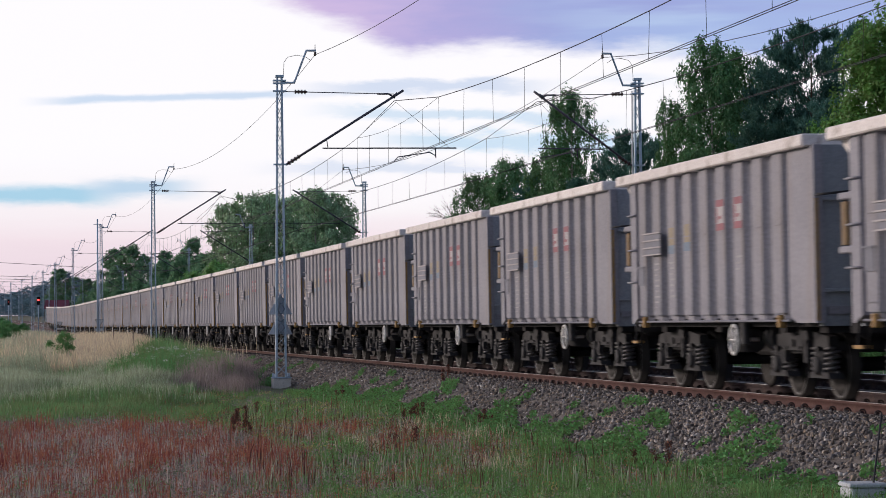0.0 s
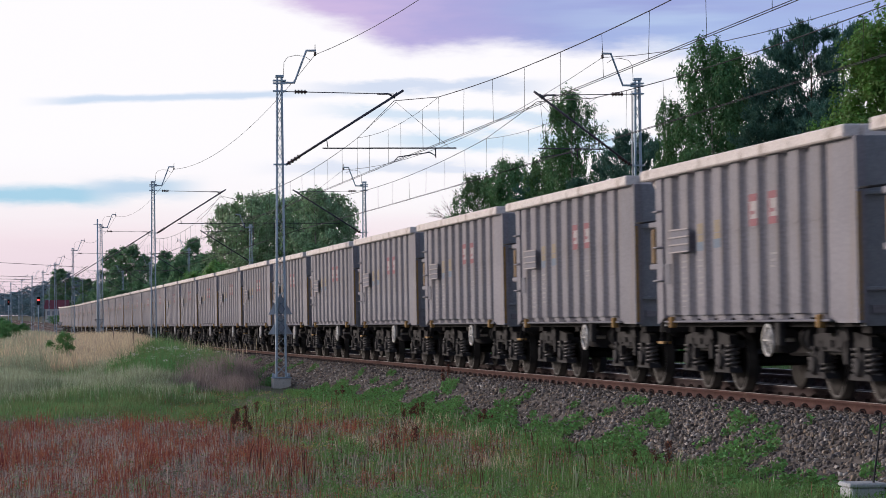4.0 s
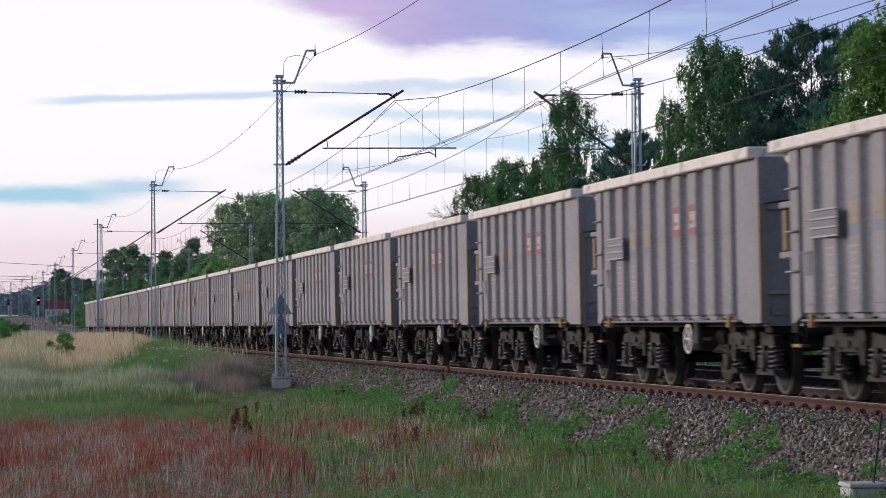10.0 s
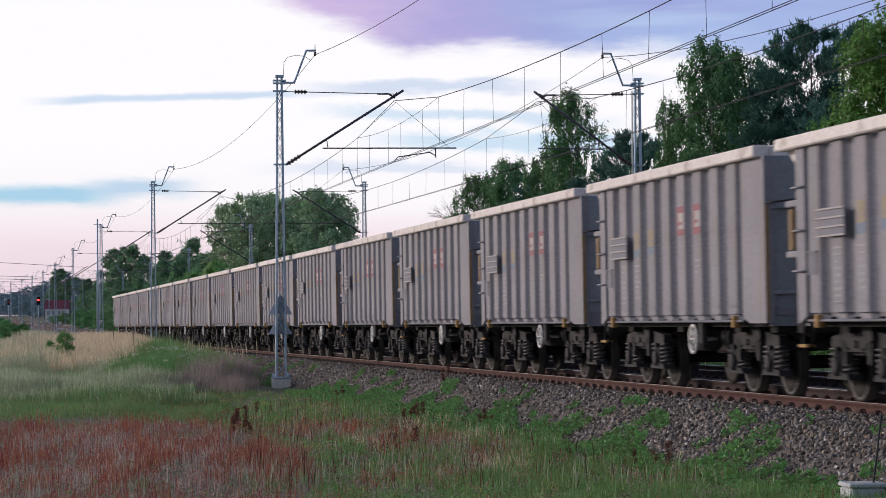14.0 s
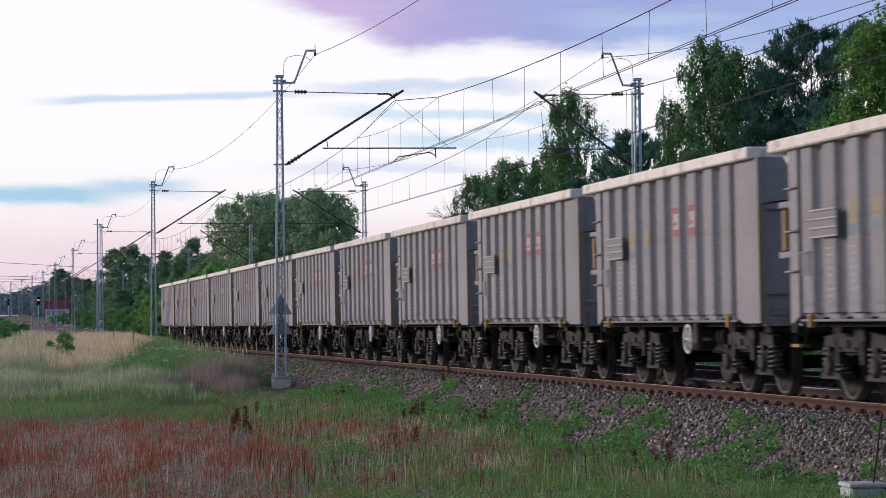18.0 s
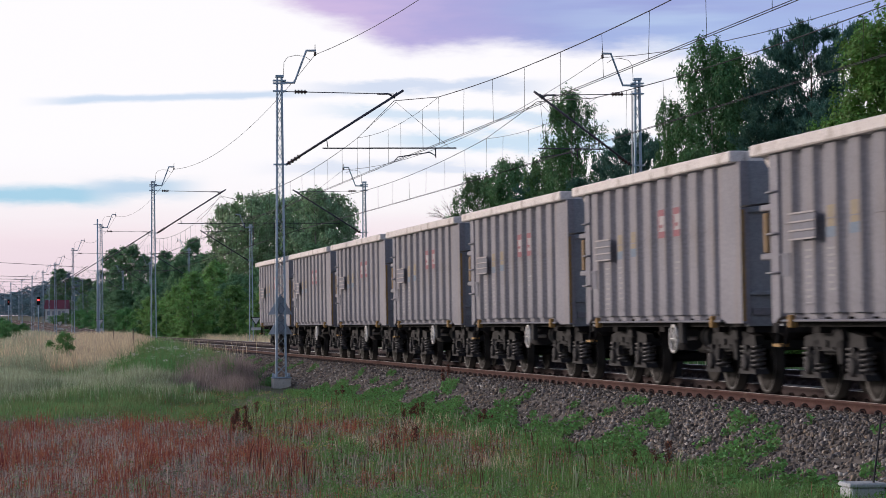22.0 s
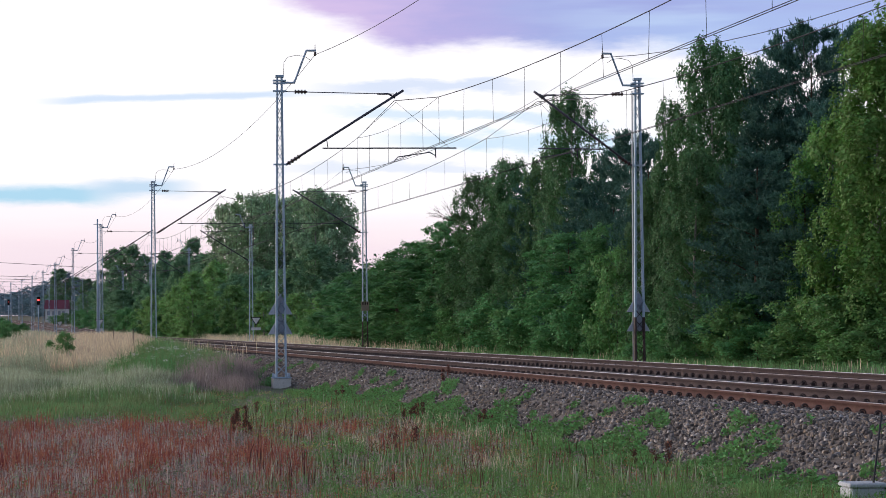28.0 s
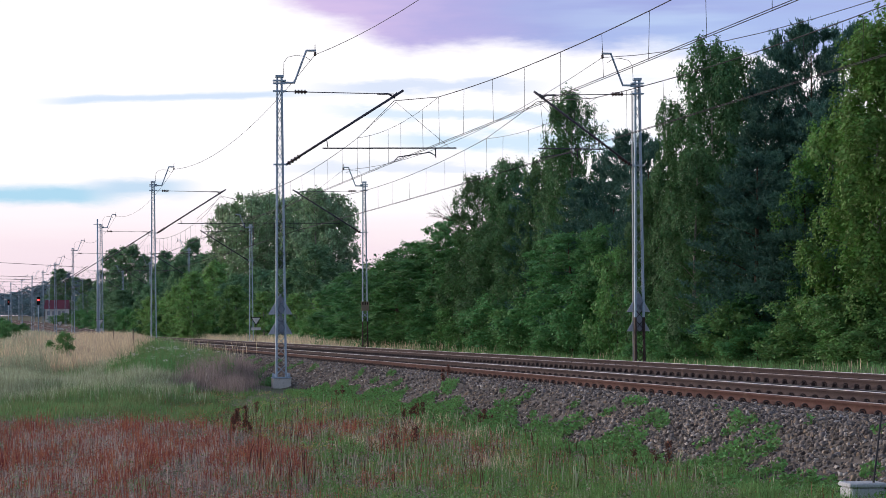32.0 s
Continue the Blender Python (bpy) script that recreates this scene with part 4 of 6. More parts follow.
def make_wires(centre, feed_off, stagger, label):
    """Two contact wires under a messenger with its stitch wires and droppers, and a feeder beside them."""
    line = thing("overhead_line", label, "overhead wire", "overhead lines")
    for i in range(-2, 10):
        s0 = S_MAST + SPAN * i
        za, zb = (stagger, -0.5 * stagger) if i % 2 == 0 else (-0.5 * stagger, stagger)

        def side(f):
            return centre + za + (zb - za) * f

        def span(off, z0, sag, n=14):
            return [on_line(s0 + SPAN * k / n, off, z0 - sag * 4 * (k / n) * (1 - k / n)) for k in range(n + 1)]

        def contact_z(f):
            return WIRE_Z - 0.03 * 4 * f * (1 - f)

        at = sorted([0.0, SPAN] + [KINK + (SPAN - 2 * KINK) * k / 22 for k in range(23)])
        part("messenger_wire", wire_mesh("messenger_wire", [on_line(s0 + d, side(d / SPAN), hang(d)) for d in at], 0.011), None, line)
        for d in (-0.045, 0.045):
            part("contact_wire", wire_mesh("contact_wire", [on_line(s0 + SPAN * f, side(f) + d, contact_z(f)) for f in (0, 0.25, 0.5, 0.75, 1)], 0.008), None, line)
        part("feeder_wire", wire_mesh("feeder_wire", span(feed_off, FEED_Z, 1.3 if centre and i == -1 else 0.78), 0.009), None, line)
        stitch = [-KINK + KINK * k / 5 for k in range(11)]
        low = [6.88 + 0.21 * (e / KINK) ** 2 for e in stitch]
        part("stitch_wire", wire_mesh("stitch_wire", [on_line(s0 + e, centre + za, z) for e, z in zip(stitch, low)], 0.006), None, line)
        if i < 5:
            drops = [(d, hang(d)) for d in (KINK + (SPAN - 2 * KINK) * k / 11 for k in range(12))]
            drops += [(e, 6.88 + 0.21 * (e / KINK) ** 2) for e in (-5.0, -1.2, 1.2, 5.0)]
            for d, top in drops:
                f = min(max(d / SPAN, 0.0), 1.0)
                lean = 0.12 * math.sin(d * 2.7 + i)
                part("dropper", wire_mesh("dropper", [on_line(s0 + d, side(f), top), on_line(s0 + d + lean, side(f), contact_z(f))], 0.005), None, line)


# ---- trees and bushes ----
def leaf_cloud(rng, cen, spread, per, size, flat=0.6, down=0.0, out=None):
    """Small pointed leaves scattered round clump centres: places and corner indices."""
    m = len(cen)
    c = np.repeat(cen, per, 0) + rng.normal(size=(m * per, 3)) * np.repeat(spread, per, 0)
    n = len(c)
    u = rng.normal(size=(n, 3))
    u[:, 2] = u[:, 2] * flat - down
    u /= np.linalg.norm(u, axis=1)[:, None]
    w = rng.normal(size=(n, 3))
    if out is not None:
        # leaves of one bough face mostly outwards
        w = w * 0.42 + np.repeat(out, per, 0)
        u = np.cross(np.cross(w, u), w)
        u /= np.linalg.norm(u, axis=1)[:, None] + 1e-9
    v = np.cross(u, w)
    v /= np.linalg.norm(v, axis=1)[:, None] + 1e-9
    a = (size * rng.uniform(0.6, 1.3, n))[:, None]
    co = np.stack([c + u * a * 1.2, c - u * a * 0.8 + v * a * 0.8, c - u * a * 0.8 - v * a * 0.8], 1).reshape(-1, 3)
    return co, np.arange(n * 3).reshape(-1, 3)


def limb_mesh(rng, H, r0, lean, limbs, spread, m, low=0.25):
    b = Build()
    pts = [Vector((lean * math.sin(k * 0.9) * 0.25 * k / 6, lean * math.cos(k * 0.7) * 0.2 * k / 6, H * 0.96 * k / 6)) for k in range(7)]
    for k in range(6):
        b.tube(pts[k], pts[k + 1], r0 * (1 - k / 6.3), r0 * (1 - (k + 1) / 6.3), seg=7, caps=False)
    for i in range(limbs):
        f = low + (0.92 - low) * i / limbs
        k = min(5, int(f * 6))
        p = pts[k].lerp(pts[k + 1], f * 6 - k)
        a = i * 2.4 + rng.uniform(-0.4, 0.4)
        L = spread * (1.05 - 0.75 * f) * rng.uniform(0.7, 1.1)
        q = p + Vector((math.cos(a) * L * 0.6, math.sin(a) * L * 0.6, L * 0.35))
        r = p + Vector((math.cos(a) * L, math.sin(a) * L, L * 0.45))
        b.tube(p, q, r0 * 0.3 * (1.1 - f), r0 * 0.18 * (1.1 - f), seg=5, caps=False)
        b.tube(q, r, r0 * 0.18 * (1.1 - f), r0 * 0.05, seg=5, caps=False)
    return b.done("trunk", m)


def crown_points(rng, n, H, R, low, wide, jag, lobes=64, hang_down=0.0):
    """Leaf clumps on the upper and outer sides of many boughs, and a looser filling within."""
    f = (np.arange(lobes) + rng.uniform(0.1, 0.9, lobes)) / lobes
    prof = np.where(f < wide, 0.62 + 0.38 * np.sin(f / wide * 1.57), np.sqrt(np.clip(1 - ((f - wide) / (1.04 - wide)) ** 2, 0.02, 1)))
    a = np.arange(lobes) * 2.4 + rng.uniform(-0.6, 0.6, lobes)
    d = R * prof * rng.uniform(0.35, 0.86, lobes) * (1 + jag * rng.uniform(-1, 1, lobes))
    cen = np.stack([np.cos(a) * d, np.sin(a) * d, H * (low + (0.93 - low) * f)], -1)
    size = R * rng.uniform(0.17, 0.33, lobes) * (0.5 + 0.5 * prof)
    pick = rng.integers(lobes, size=n)
    v = rng.normal(size=(n, 3))
    v[:, 2] = np.where(v[:, 2] < -0.35, -v[:, 2] * 0.7, v[:, 2])
    v += 0.55 * cen[pick] / R * np.array([1, 1, 0])
    v /= np.linalg.norm(v, axis=1)[:, None]
    out = v + np.array([0, 0, 0.45])
    out /= np.linalg.norm(out, axis=1)[:, None]
    inner = rng.random(n) < 0.16
    v = v * np.where(inner, 0.25, rng.uniform(0.8, 1.05, n))[:, None]
    c = cen[pick] + v * size[pick][:, None] * np.array([1, 1, 0.8])
    c[:, 2] -= hang_down * rng.random(n) ** 2 * size[pick]
    c[inner] *= np.array([0.55, 0.55, 1.0])
    return c, out


def tree_kind(kind, seed):
    """A model tree of about ten metres, or a bush of three."""
    rng = np.random.default_rng(seed)
    if kind in ("birch", "light", "dark", "poplar", "far", "mid", "midlight"):
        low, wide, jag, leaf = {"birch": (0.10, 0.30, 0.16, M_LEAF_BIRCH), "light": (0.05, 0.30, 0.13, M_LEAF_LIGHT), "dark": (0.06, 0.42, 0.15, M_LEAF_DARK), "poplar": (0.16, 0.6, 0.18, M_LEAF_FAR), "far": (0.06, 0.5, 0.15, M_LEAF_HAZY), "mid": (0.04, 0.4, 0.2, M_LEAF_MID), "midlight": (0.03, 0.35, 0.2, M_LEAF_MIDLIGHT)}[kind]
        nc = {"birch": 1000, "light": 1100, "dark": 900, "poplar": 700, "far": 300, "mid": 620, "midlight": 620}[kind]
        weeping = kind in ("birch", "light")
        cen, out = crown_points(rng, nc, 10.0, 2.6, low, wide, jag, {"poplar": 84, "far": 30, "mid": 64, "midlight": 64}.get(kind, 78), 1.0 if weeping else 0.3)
        wd, dp = (0.09, 0.13) if weeping else (0.11, 0.085)
        if kind in ("poplar", "far", "mid", "midlight"):
            wd, dp = 0.17, 0.13
        sp = np.stack([rng.uniform(0.6, 1.3, nc) * wd, rng.uniform(0.6, 1.3, nc) * wd, rng.uniform(0.7, 1.3, nc) * dp], -1)
        co, q = leaf_cloud(rng, cen, sp, {"light": 42, "birch": 42, "dark": 40, "poplar": 17}.get(kind, 26), {"light": 0.052, "birch": 0.050, "dark": 0.058, "poplar": 0.10}.get(kind, 0.105), down=0.6 if weeping else 0.0, out=out)
        label = {"birch": "birch tree with hanging green foliage", "light": "light green birch tree with dense hanging foliage", "dark": "dark green broadleaf tree with a dense crown", "poplar": "tall grey-green tree with an open airy crown", "far": "distant broadleaf tree tinted blue-green for haze", "mid": "green broadleaf tree with a full crown", "midlight": "light green broadleaf tree with a full crown"}[kind]
        t = thing("birch_tree" if kind in ("birch", "light") else "broadleaf_tree", label, "tree", "trees beside the line")
        part("trunk", limb_mesh(rng, 10.0, 0.13, 0.6, 14, 2.4, M_BARK if kind != "dark" else M_PINEBARK), None, t)
        part("crown", quick_mesh("crown", co, [], q, leaf), None, t)
        return t
    if kind == "pine":
        # boughs in tiers like shelves, each a flat pad of upright shoots set with needles
        nb, ns, k = 150, 30, 11
        tier = rng.integers(0, 25, nb)
        f = np.clip((tier + rng.normal(0, 0.25, nb)) / 25, 0, 1)
        a = rng.uniform(0, 6.283, nb)
        reach = 2.7 * np.sqrt(np.clip(1.08 - f ** 1.6, 0.04, 1)) * rng.uniform(0.55, 1.05, nb)
        out = np.stack([np.cos(a), np.sin(a), 0 * a], -1)
        u = 1 - 0.62 * rng.uniform(0, 1, (nb, ns)) ** 1.3
        side = rng.normal(0, 0.24, (nb, ns)) * np.clip(1.45 - u, 0.3, 1) * reach[:, None]
        cross = np.stack([-out[:, 1], out[:, 0], out[:, 2]], -1)
        base = out[:, None] * (u * reach[:, None])[..., None] + cross[:, None] * side[..., None]
        base[..., 2] += (10 * (0.05 + 0.9 * f))[:, None] + 0.20 * u * u * reach[:, None] + rng.normal(0, 0.045, (nb, ns))
        base = base.reshape(-1, 3)
        d = np.repeat(out, ns, 0) * 0.5 + np.array([0, 0, 0.8]) + rng.normal(0, 0.25, (nb * ns, 3))
        d /= np.linalg.norm(d, axis=1)[:, None]
        nt = len(base)
        g = rng.uniform(0, 1, (nt, k))
        root = (base[:, None] + d[:, None] * (g * rng.uniform(0.2, 0.42, (nt, 1)))[..., None]).reshape(-1, 3)
        n = np.repeat(d, k, 0) * 0.7 + rng.normal(0, 0.6, (nt * k, 3))
        n /= np.linalg.norm(n, axis=1)[:, None]
        v = np.cross(n, rng.normal(size=(nt * k, 3)))
        v /= np.linalg.norm(v, axis=1)[:, None]
        L = rng.uniform(0.11, 0.19, nt * k)[:, None]
        co = np.stack([root - v * 0.021, root + v * 0.021, root + n * L], 1).reshape(-1, 3)
        t = thing("pine_tree", "dark green pine with upright shoots", "tree", "trees beside the line")
        part("trunk", limb_mesh(rng, 10.0, 0.15, 0.2, 22, 2.5, M_PINEBARK, 0.1), None, t)
        part("crown", quick_mesh("crown", co, [], np.arange(nt * k * 3).reshape(-1, 3), M_NEEDLE), None, t)
        return t
    nc = 190
    cen, out = crown_points(rng, nc, 3.0, 1.3, 0.05, 0.5, 0.25, 26)
    sp = np.stack([rng.uniform(0.10, 0.24, nc), rng.uniform(0.10, 0.24, nc), rng.uniform(0.08, 0.2, nc)], -1)
    co, q = leaf_cloud(rng, cen, sp * 0.75, 34, 0.056, out=out)
    t = thing("bush", "light green leafy bush" if kind == "shrub_light" else "dark green leafy bush", "bush", "bushes at the wood's edge")
    part("stem", limb_mesh(rng, 2.6, 0.035, 0.5, 9, 1.0, M_PINEBARK), None, t)
    part("foliage", quick_mesh("foliage", co, [], q, M_LEAF_SHRUB if kind == "shrub_light" else M_LEAF_DARK), None, t)
    return t


# kind, x, y, height of the top above the rails, half width
TREES = [
    ("mid", -34.24, 320, 9.69, 1.38),
    ("mid", -31.16, 310, 9.68, 1.34),
    ("mid", -27.90, 270, 5.54, 1.28),
    ("mid", -105.46, 720, 17.62, 3.11),
    ("mid", -101.57, 720, 15.11, 2.48),
    ("mid", -76.10, 560, 11.72, 1.93),
    ("mid", -66.01, 500, 9.91, 1.51),
    ("mid", -49.96, 400, 10.36, 1.55),
    ("mid", -40.69, 350, 8.42, 1.36),
    ("light", 13.95, 84, 11.15, 1.62),
    ("light", 15.2, 82, 12.2, 1.95),
    ("light", 13.41, 90, 8.38, 1.16),
    ("pine", 13.7, 97, 12.6, 1.45),
    ("pine", 15.4, 100, 13.0, 1.29),
    ("pine", 12.8, 99, 12.5, 1.35),
    ("pine", 11.03, 92, 7.47, 1.49),
    ("pine", 12.44, 90, 6.25, 1.36),
    ("pine", 13.91, 94, 9.52, 1.22),
    ("pine", 11.93, 96, 9.51, 1.24),
    ("birch", 10.1, 98, 12.35, 1.16),
    ("birch", 11.62, 102, 12.3, 1.32),
    ("birch", 8.97, 100, 10.0, 0.97),
    ("birch", 9.04, 94, 7.73, 1.12),
    ("birch", 8.3, 101, 6.94, 1.05),
    ("pine", 7.95, 109, 9.48, 1.18),
    ("pine", 7.41, 113, 9.11, 1.17),
    ("pine", 8.37, 106, 8.83, 1.03),
    ("birch", 5.8, 118, 12.25, 1.15),
    ("pine", 6.42, 114, 7.72, 1.35),
    ("birch", 5.25, 121, 9.71, 1.25),
    ("pine", 4.67, 123, 8.47, 1.33),
    ("birch", 3.42, 128, 9.62, 1.44),
    ("birch", 1.94, 132, 9.1, 1.37),
    ("birch", 3.91, 124, 7.52, 1.47),
    ("birch", 2.63, 127, 6.32, 1.37),
    ("dark", 5.46, 112, 5.19, 1.45),
    ("dark", 6.78, 108, 5.5, 1.16),
    ("dark", -0.66, 140, 5.53, 2.11),
    ("dark", -2.65, 146, 5.05, 1.95),
    ("dark", 1.11, 135, 6.09, 1.6),
    ("dark", -4.64, 158, 4.61, 1.7),
    ("dark", -1.65, 156, 6.39, 1.35),
    ("dark", 0.19, 150, 7.56, 1.13),
    ("dark", -6.19, 165, 3.71, 1.6),
    ("poplar", -20.87, 288, 16.2, 2.86),
    ("poplar", -13.63, 282, 16.56, 2.55),
    ("poplar", -17.38, 292, 15.88, 2.52),
    ("poplar", -11.64, 290, 14.98, 2.0),
    ("poplar", -23.93, 292, 15.43, 2.14),
    ("poplar", -20.32, 300, 17.08, 2.59),
    ("poplar", -16.01, 298, 16.49, 2.57),
    ("poplar", -11.88, 284, 16.05, 2.21),
    ("dark", -10.62, 215, 8.01, 1.95),
    ("dark", -13.84, 230, 6.28, 1.98),
    ("dark", -7.54, 190, 4.44, 1.48),
    ("dark", -17.12, 245, 6.64, 1.9),
    ("dark", -19.63, 250, 6.24, 1.83),
    ("birch", -22.83, 262, 7.92, 1.7),
    ("pine", -37.83, 395, 14.84, 2.04),
    ("pine", -44.57, 420, 13.66, 1.81),
    ("dark", -51.2, 430, 14.93, 2.6),
    ("dark", -55.24, 440, 14.62, 2.47),
    ("dark", -50.21, 440, 13.63, 1.9),
    ("pine", -41.04, 410, 12.72, 1.95),
    ("dark", -26.66, 300, 9.89, 1.94),
    ("light", -23.0, 240, 6.36, 1.55),
    ("light", -27.35, 262, 4.28, 1.7),
    ("dark", -33.26, 300, 6.06, 1.94),
    ("dark", -42.96, 350, 6.17, 2.26),
    ("light", -15.5, 226, 4.2, 1.2),
    ("light", -18.9, 238, 5.0, 1.3),
    ("light", -11.6, 210, 3.9, 1.2),
    ("light", -8.7, 191, 3.6, 1.1),
    ("light", -25.6, 254, 5.3, 1.4),
    ("light", -29.6, 266, 4.4, 1.3),
    ("dark", -108.71, 750.0, 17.34, 4.21),
    ("dark", -119.41, 800.0, 16.38, 3.80),
    ("dark", -95.72, 700.0, 14.09, 3.62),
    ("dark", -86.38, 650.0, 12.01, 2.80),
    ("dark", -109.34, 775.0, 16.51, 3.67),
    ("dark", -127.71, 820, 13.62, 4.25),
    ("dark", -144.44, 900, 13.33, 4.27),
    ("dark", -156.56, 950, 12.4, 4.1),
    ("dark", -171.27, 1000, 12.19, 4.75),
    ("dark", -115.74, 760, 13.66, 3.28),
    ("dark", -184.37, 1050, 15.73, 9.06),
    ("dark", -184.84, 1100, 15.17, 7.12),
    ("dark", -171.26, 1060, 16.43, 5.94),
    ("dark", -157.25, 1000, 17.04, 5.18),
    ("dark", -190.76, 1150, 16.79, 8.43),
    ("dark", -146.82, 960, 17.40, 4.56),
    ("dark", -132.79, 900, 17.12, 4.66),
    ("dark", -182.06, 1000, 17.24, 8.63),
]
BUSHES = [
    ("shrub", -88.5, 600, 3.7, 2.2),
    ("shrub_light", -85.0, 590, 4.2, 2.0),
    ("shrub_light", -9.18, 190, 1.99, 0.94),
    ("shrub_light", -6.08, 172, 2.15, 0.96),
    ("shrub_light", -3.20, 158, 1.94, 1.06),
    ("shrub", -1.42, 150, 2.14, 1.22),
    ("shrub", 0.48, 140, 2.41, 0.99),
    ("shrub_light", 1.89, 133, 2.28, 1.01),
    ("shrub_light", 3.20, 128, 2.49, 0.94),
    ("shrub_light", 4.63, 122, 2.31, 1.27),
    ("shrub", 5.70, 117, 2.47, 1.22),
    ("shrub", 6.73, 113, 2.05, 0.98),
    ("shrub_light", 7.75, 107, 2.56, 1.15),
    ("shrub", 9.33, 97, 2.09, 1.24),
    ("shrub", 10.26, 94, 2.35, 0.93),
    ("shrub", 10.91, 91, 2.20, 1.17),
    ("shrub_light", 11.80, 86, 1.85, 0.97),
    ("shrub_light", 12.66, 82, 1.98, 0.94),
    ("shrub", -24.42, 255, 2.80, 1.25),
    ("shrub_light", -31.04, 280, 2.40, 1.02),
    ("shrub", -35.15, 210, 1.66, 1.00),
    ("shrub_light", -31.23, 190, 1.19, 0.74),
    ("shrub", -39.49, 230, 2.03, 1.29),
    ("shrub", -41.73, 260, 1.46, 0.67),
    ("shrub_light", -28.53, 170, 0.96, 0.73),
    ("shrub_light", -31.3, 180, 1.0, 0.6),
    ("shrub_light", -12.2, 84.0, 0.60, 0.36),
    ("shrub_light", -25.4, 150.0, 0.6, 0.6),
    ("shrub_light", -24.1, 140.0, 0.5, 0.45),
    ("shrub_light", -27.3, 160.0, 0.6, 0.6),
    ("shrub_light", 6.91, 104, 3.98, 0.81),
    ("shrub", 6.2, 108, 3.06, 0.98),
    ("shrub_light", 9.82, 90, 1.62, 0.7),
    ("shrub", 9.15, 93, 1.24, 0.72),
    ("shrub_light", 12.66, 82, 1.18, 0.81),
    ("shrub", 12.35, 86, 0.73, 0.74),
    ("shrub_light", 13.3, 80, 1.08, 0.78),
    ("shrub", 4.48, 118, 2.67, 1.15),
    ("shrub", 2.57, 124, 2.45, 1.12),
    ("shrub_light", 1.03, 132, 2.27, 0.97),
    ("shrub", -0.57, 138, 2.19, 1.13),
    ("shrub_light", -2.05, 144, 1.85, 0.68),
    ("shrub", 8.29, 97, 1.57, 0.71),
    ("shrub", 7.76, 101, 2.58, 0.65),
    ("shrub", 3.52, 120, 1.75, 0.93),
    ("shrub", 5.46, 112, 1.81, 0.87),
    ("shrub", 10.67, 89, 1.03, 0.77),
    ("shrub", 11.56, 87, 0.55, 0.68),
    ("shrub", -3.0, 148, 2.14, 0.96),
    ("shrub_light", -4.91, 158, 1.54, 0.89),
    ("shrub", -6.59, 166, 1.58, 0.93),
    ("shrub_light", -10.57, 205, 1.72, 0.97),
    ("shrub", -13.35, 218, 2.25, 1.22),
    ("shrub_light", -17.51, 236, 2.88, 1.22),
    ("shrub", -19.88, 240, 2.67, 1.24),
    ("shrub_light", -23.83, 246, 4.07, 1.38),
    ("shrub", -27.92, 262, 2.87, 1.36),
    ("shrub_light", -34.56, 300, 3.16, 1.42),
    ("shrub", -40.15, 330, 3.38, 1.57),
    ("shrub_light", -47.41, 370, 3.29, 1.6),
    ("shrub", -56.53, 420, 3.61, 1.63),
    ("shrub", -62.51, 450, 4.0, 1.55),
]


def plant():
    rng = np.random.default_rng(11)
    models, used = {}, set()
    for kind, x, y, top, half in TREES + BUSHES:
        g = float(ground_z(x, y))
        h = max(1.2, top - g)
        # the far kind carries distance haze in its leaf colour
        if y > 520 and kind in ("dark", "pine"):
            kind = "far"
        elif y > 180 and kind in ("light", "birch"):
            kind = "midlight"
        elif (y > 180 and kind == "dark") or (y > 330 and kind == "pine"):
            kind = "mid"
        if kind not in models:
            models[kind] = [tree_kind(kind, 20 + 7 * len(kind) + i) for i in range(3 if kind in ("birch", "pine", "dark") else 2)]
        seeds = models[kind]
        full, wide = (10.0, 2.6) if kind in ("birch", "light", "dark", "poplar", "pine", "far", "mid", "midlight") else (3.0, 1.4)
        src = seeds[int(rng.integers(len(seeds)))]
        m = Matrix.Translation((x, y, g - 0.05)) @ Matrix.Rotation(float(rng.uniform(0, 6.28)), 4, "Z")
        if src.name in used:
            ob = copy_thing(src, m)
        else:
            used.add(src.name)
            ob = src
            ob.matrix_world = m
        k = half / wide * (1.7 if y < 180 and x > -10 else 1.3)
        ob.scale = (k, k, h / full)
    for seeds in models.values():
        for src in seeds:
            if src.name not in used:
                for c in list(src.children):
                    bpy.data.objects.remove(c)
                bpy.data.objects.remove(src)


def bare_tree(x, y, top):
    """A leafless sapling: a thin trunk that forks three times into fine twigs."""
    rng = np.random.default_rng(41)
    g = float(ground_z(x, y))
    t = thing("bare_tree", "leafless grey-brown sapling with fine upright twigs", "tree", at=Matrix.Translation((x, y, g - 0.05)))
    H = top - g
    trunk, twigs = Build(), Build()
    mid = Vector((0.25, 0.1, H * 0.45))
    trunk.tube((0, 0, 0), mid, 0.07, 0.05, seg=6, caps=False)
    trunk.tube(mid, (0.1, 0, H * 0.85), 0.05, 0.02, seg=6, caps=False)
    part("trunk", trunk, M_PINEBARK, t)

    def fork(p, d, length, r, depth):
        q = p + d * length
        twigs.tube(p, q, r, r * 0.6, seg=4, caps=False)
        if depth:
            for _ in range(4):
                e = (d + Vector(tuple(rng.normal(0, 0.42, 3))) + Vector((0, 0, 0.15))).normalized()
                fork(p.lerp(q, float(rng.uniform(0.45, 1.0))), e, length * float(rng.uniform(0.5, 0.75)), r * 0.6, depth - 1)

    for i in range(9):
        f = 0.40 + 0.045 * i
        a = i * 2.4
        fork(Vector((0.2, 0.05, H * f)), Vector((math.cos(a) * 0.7, math.sin(a) * 0.7, 0.75)).normalized(), H * 0.20, 0.022, 3)
    part("twigs", twigs, M_PINEBARK, t)


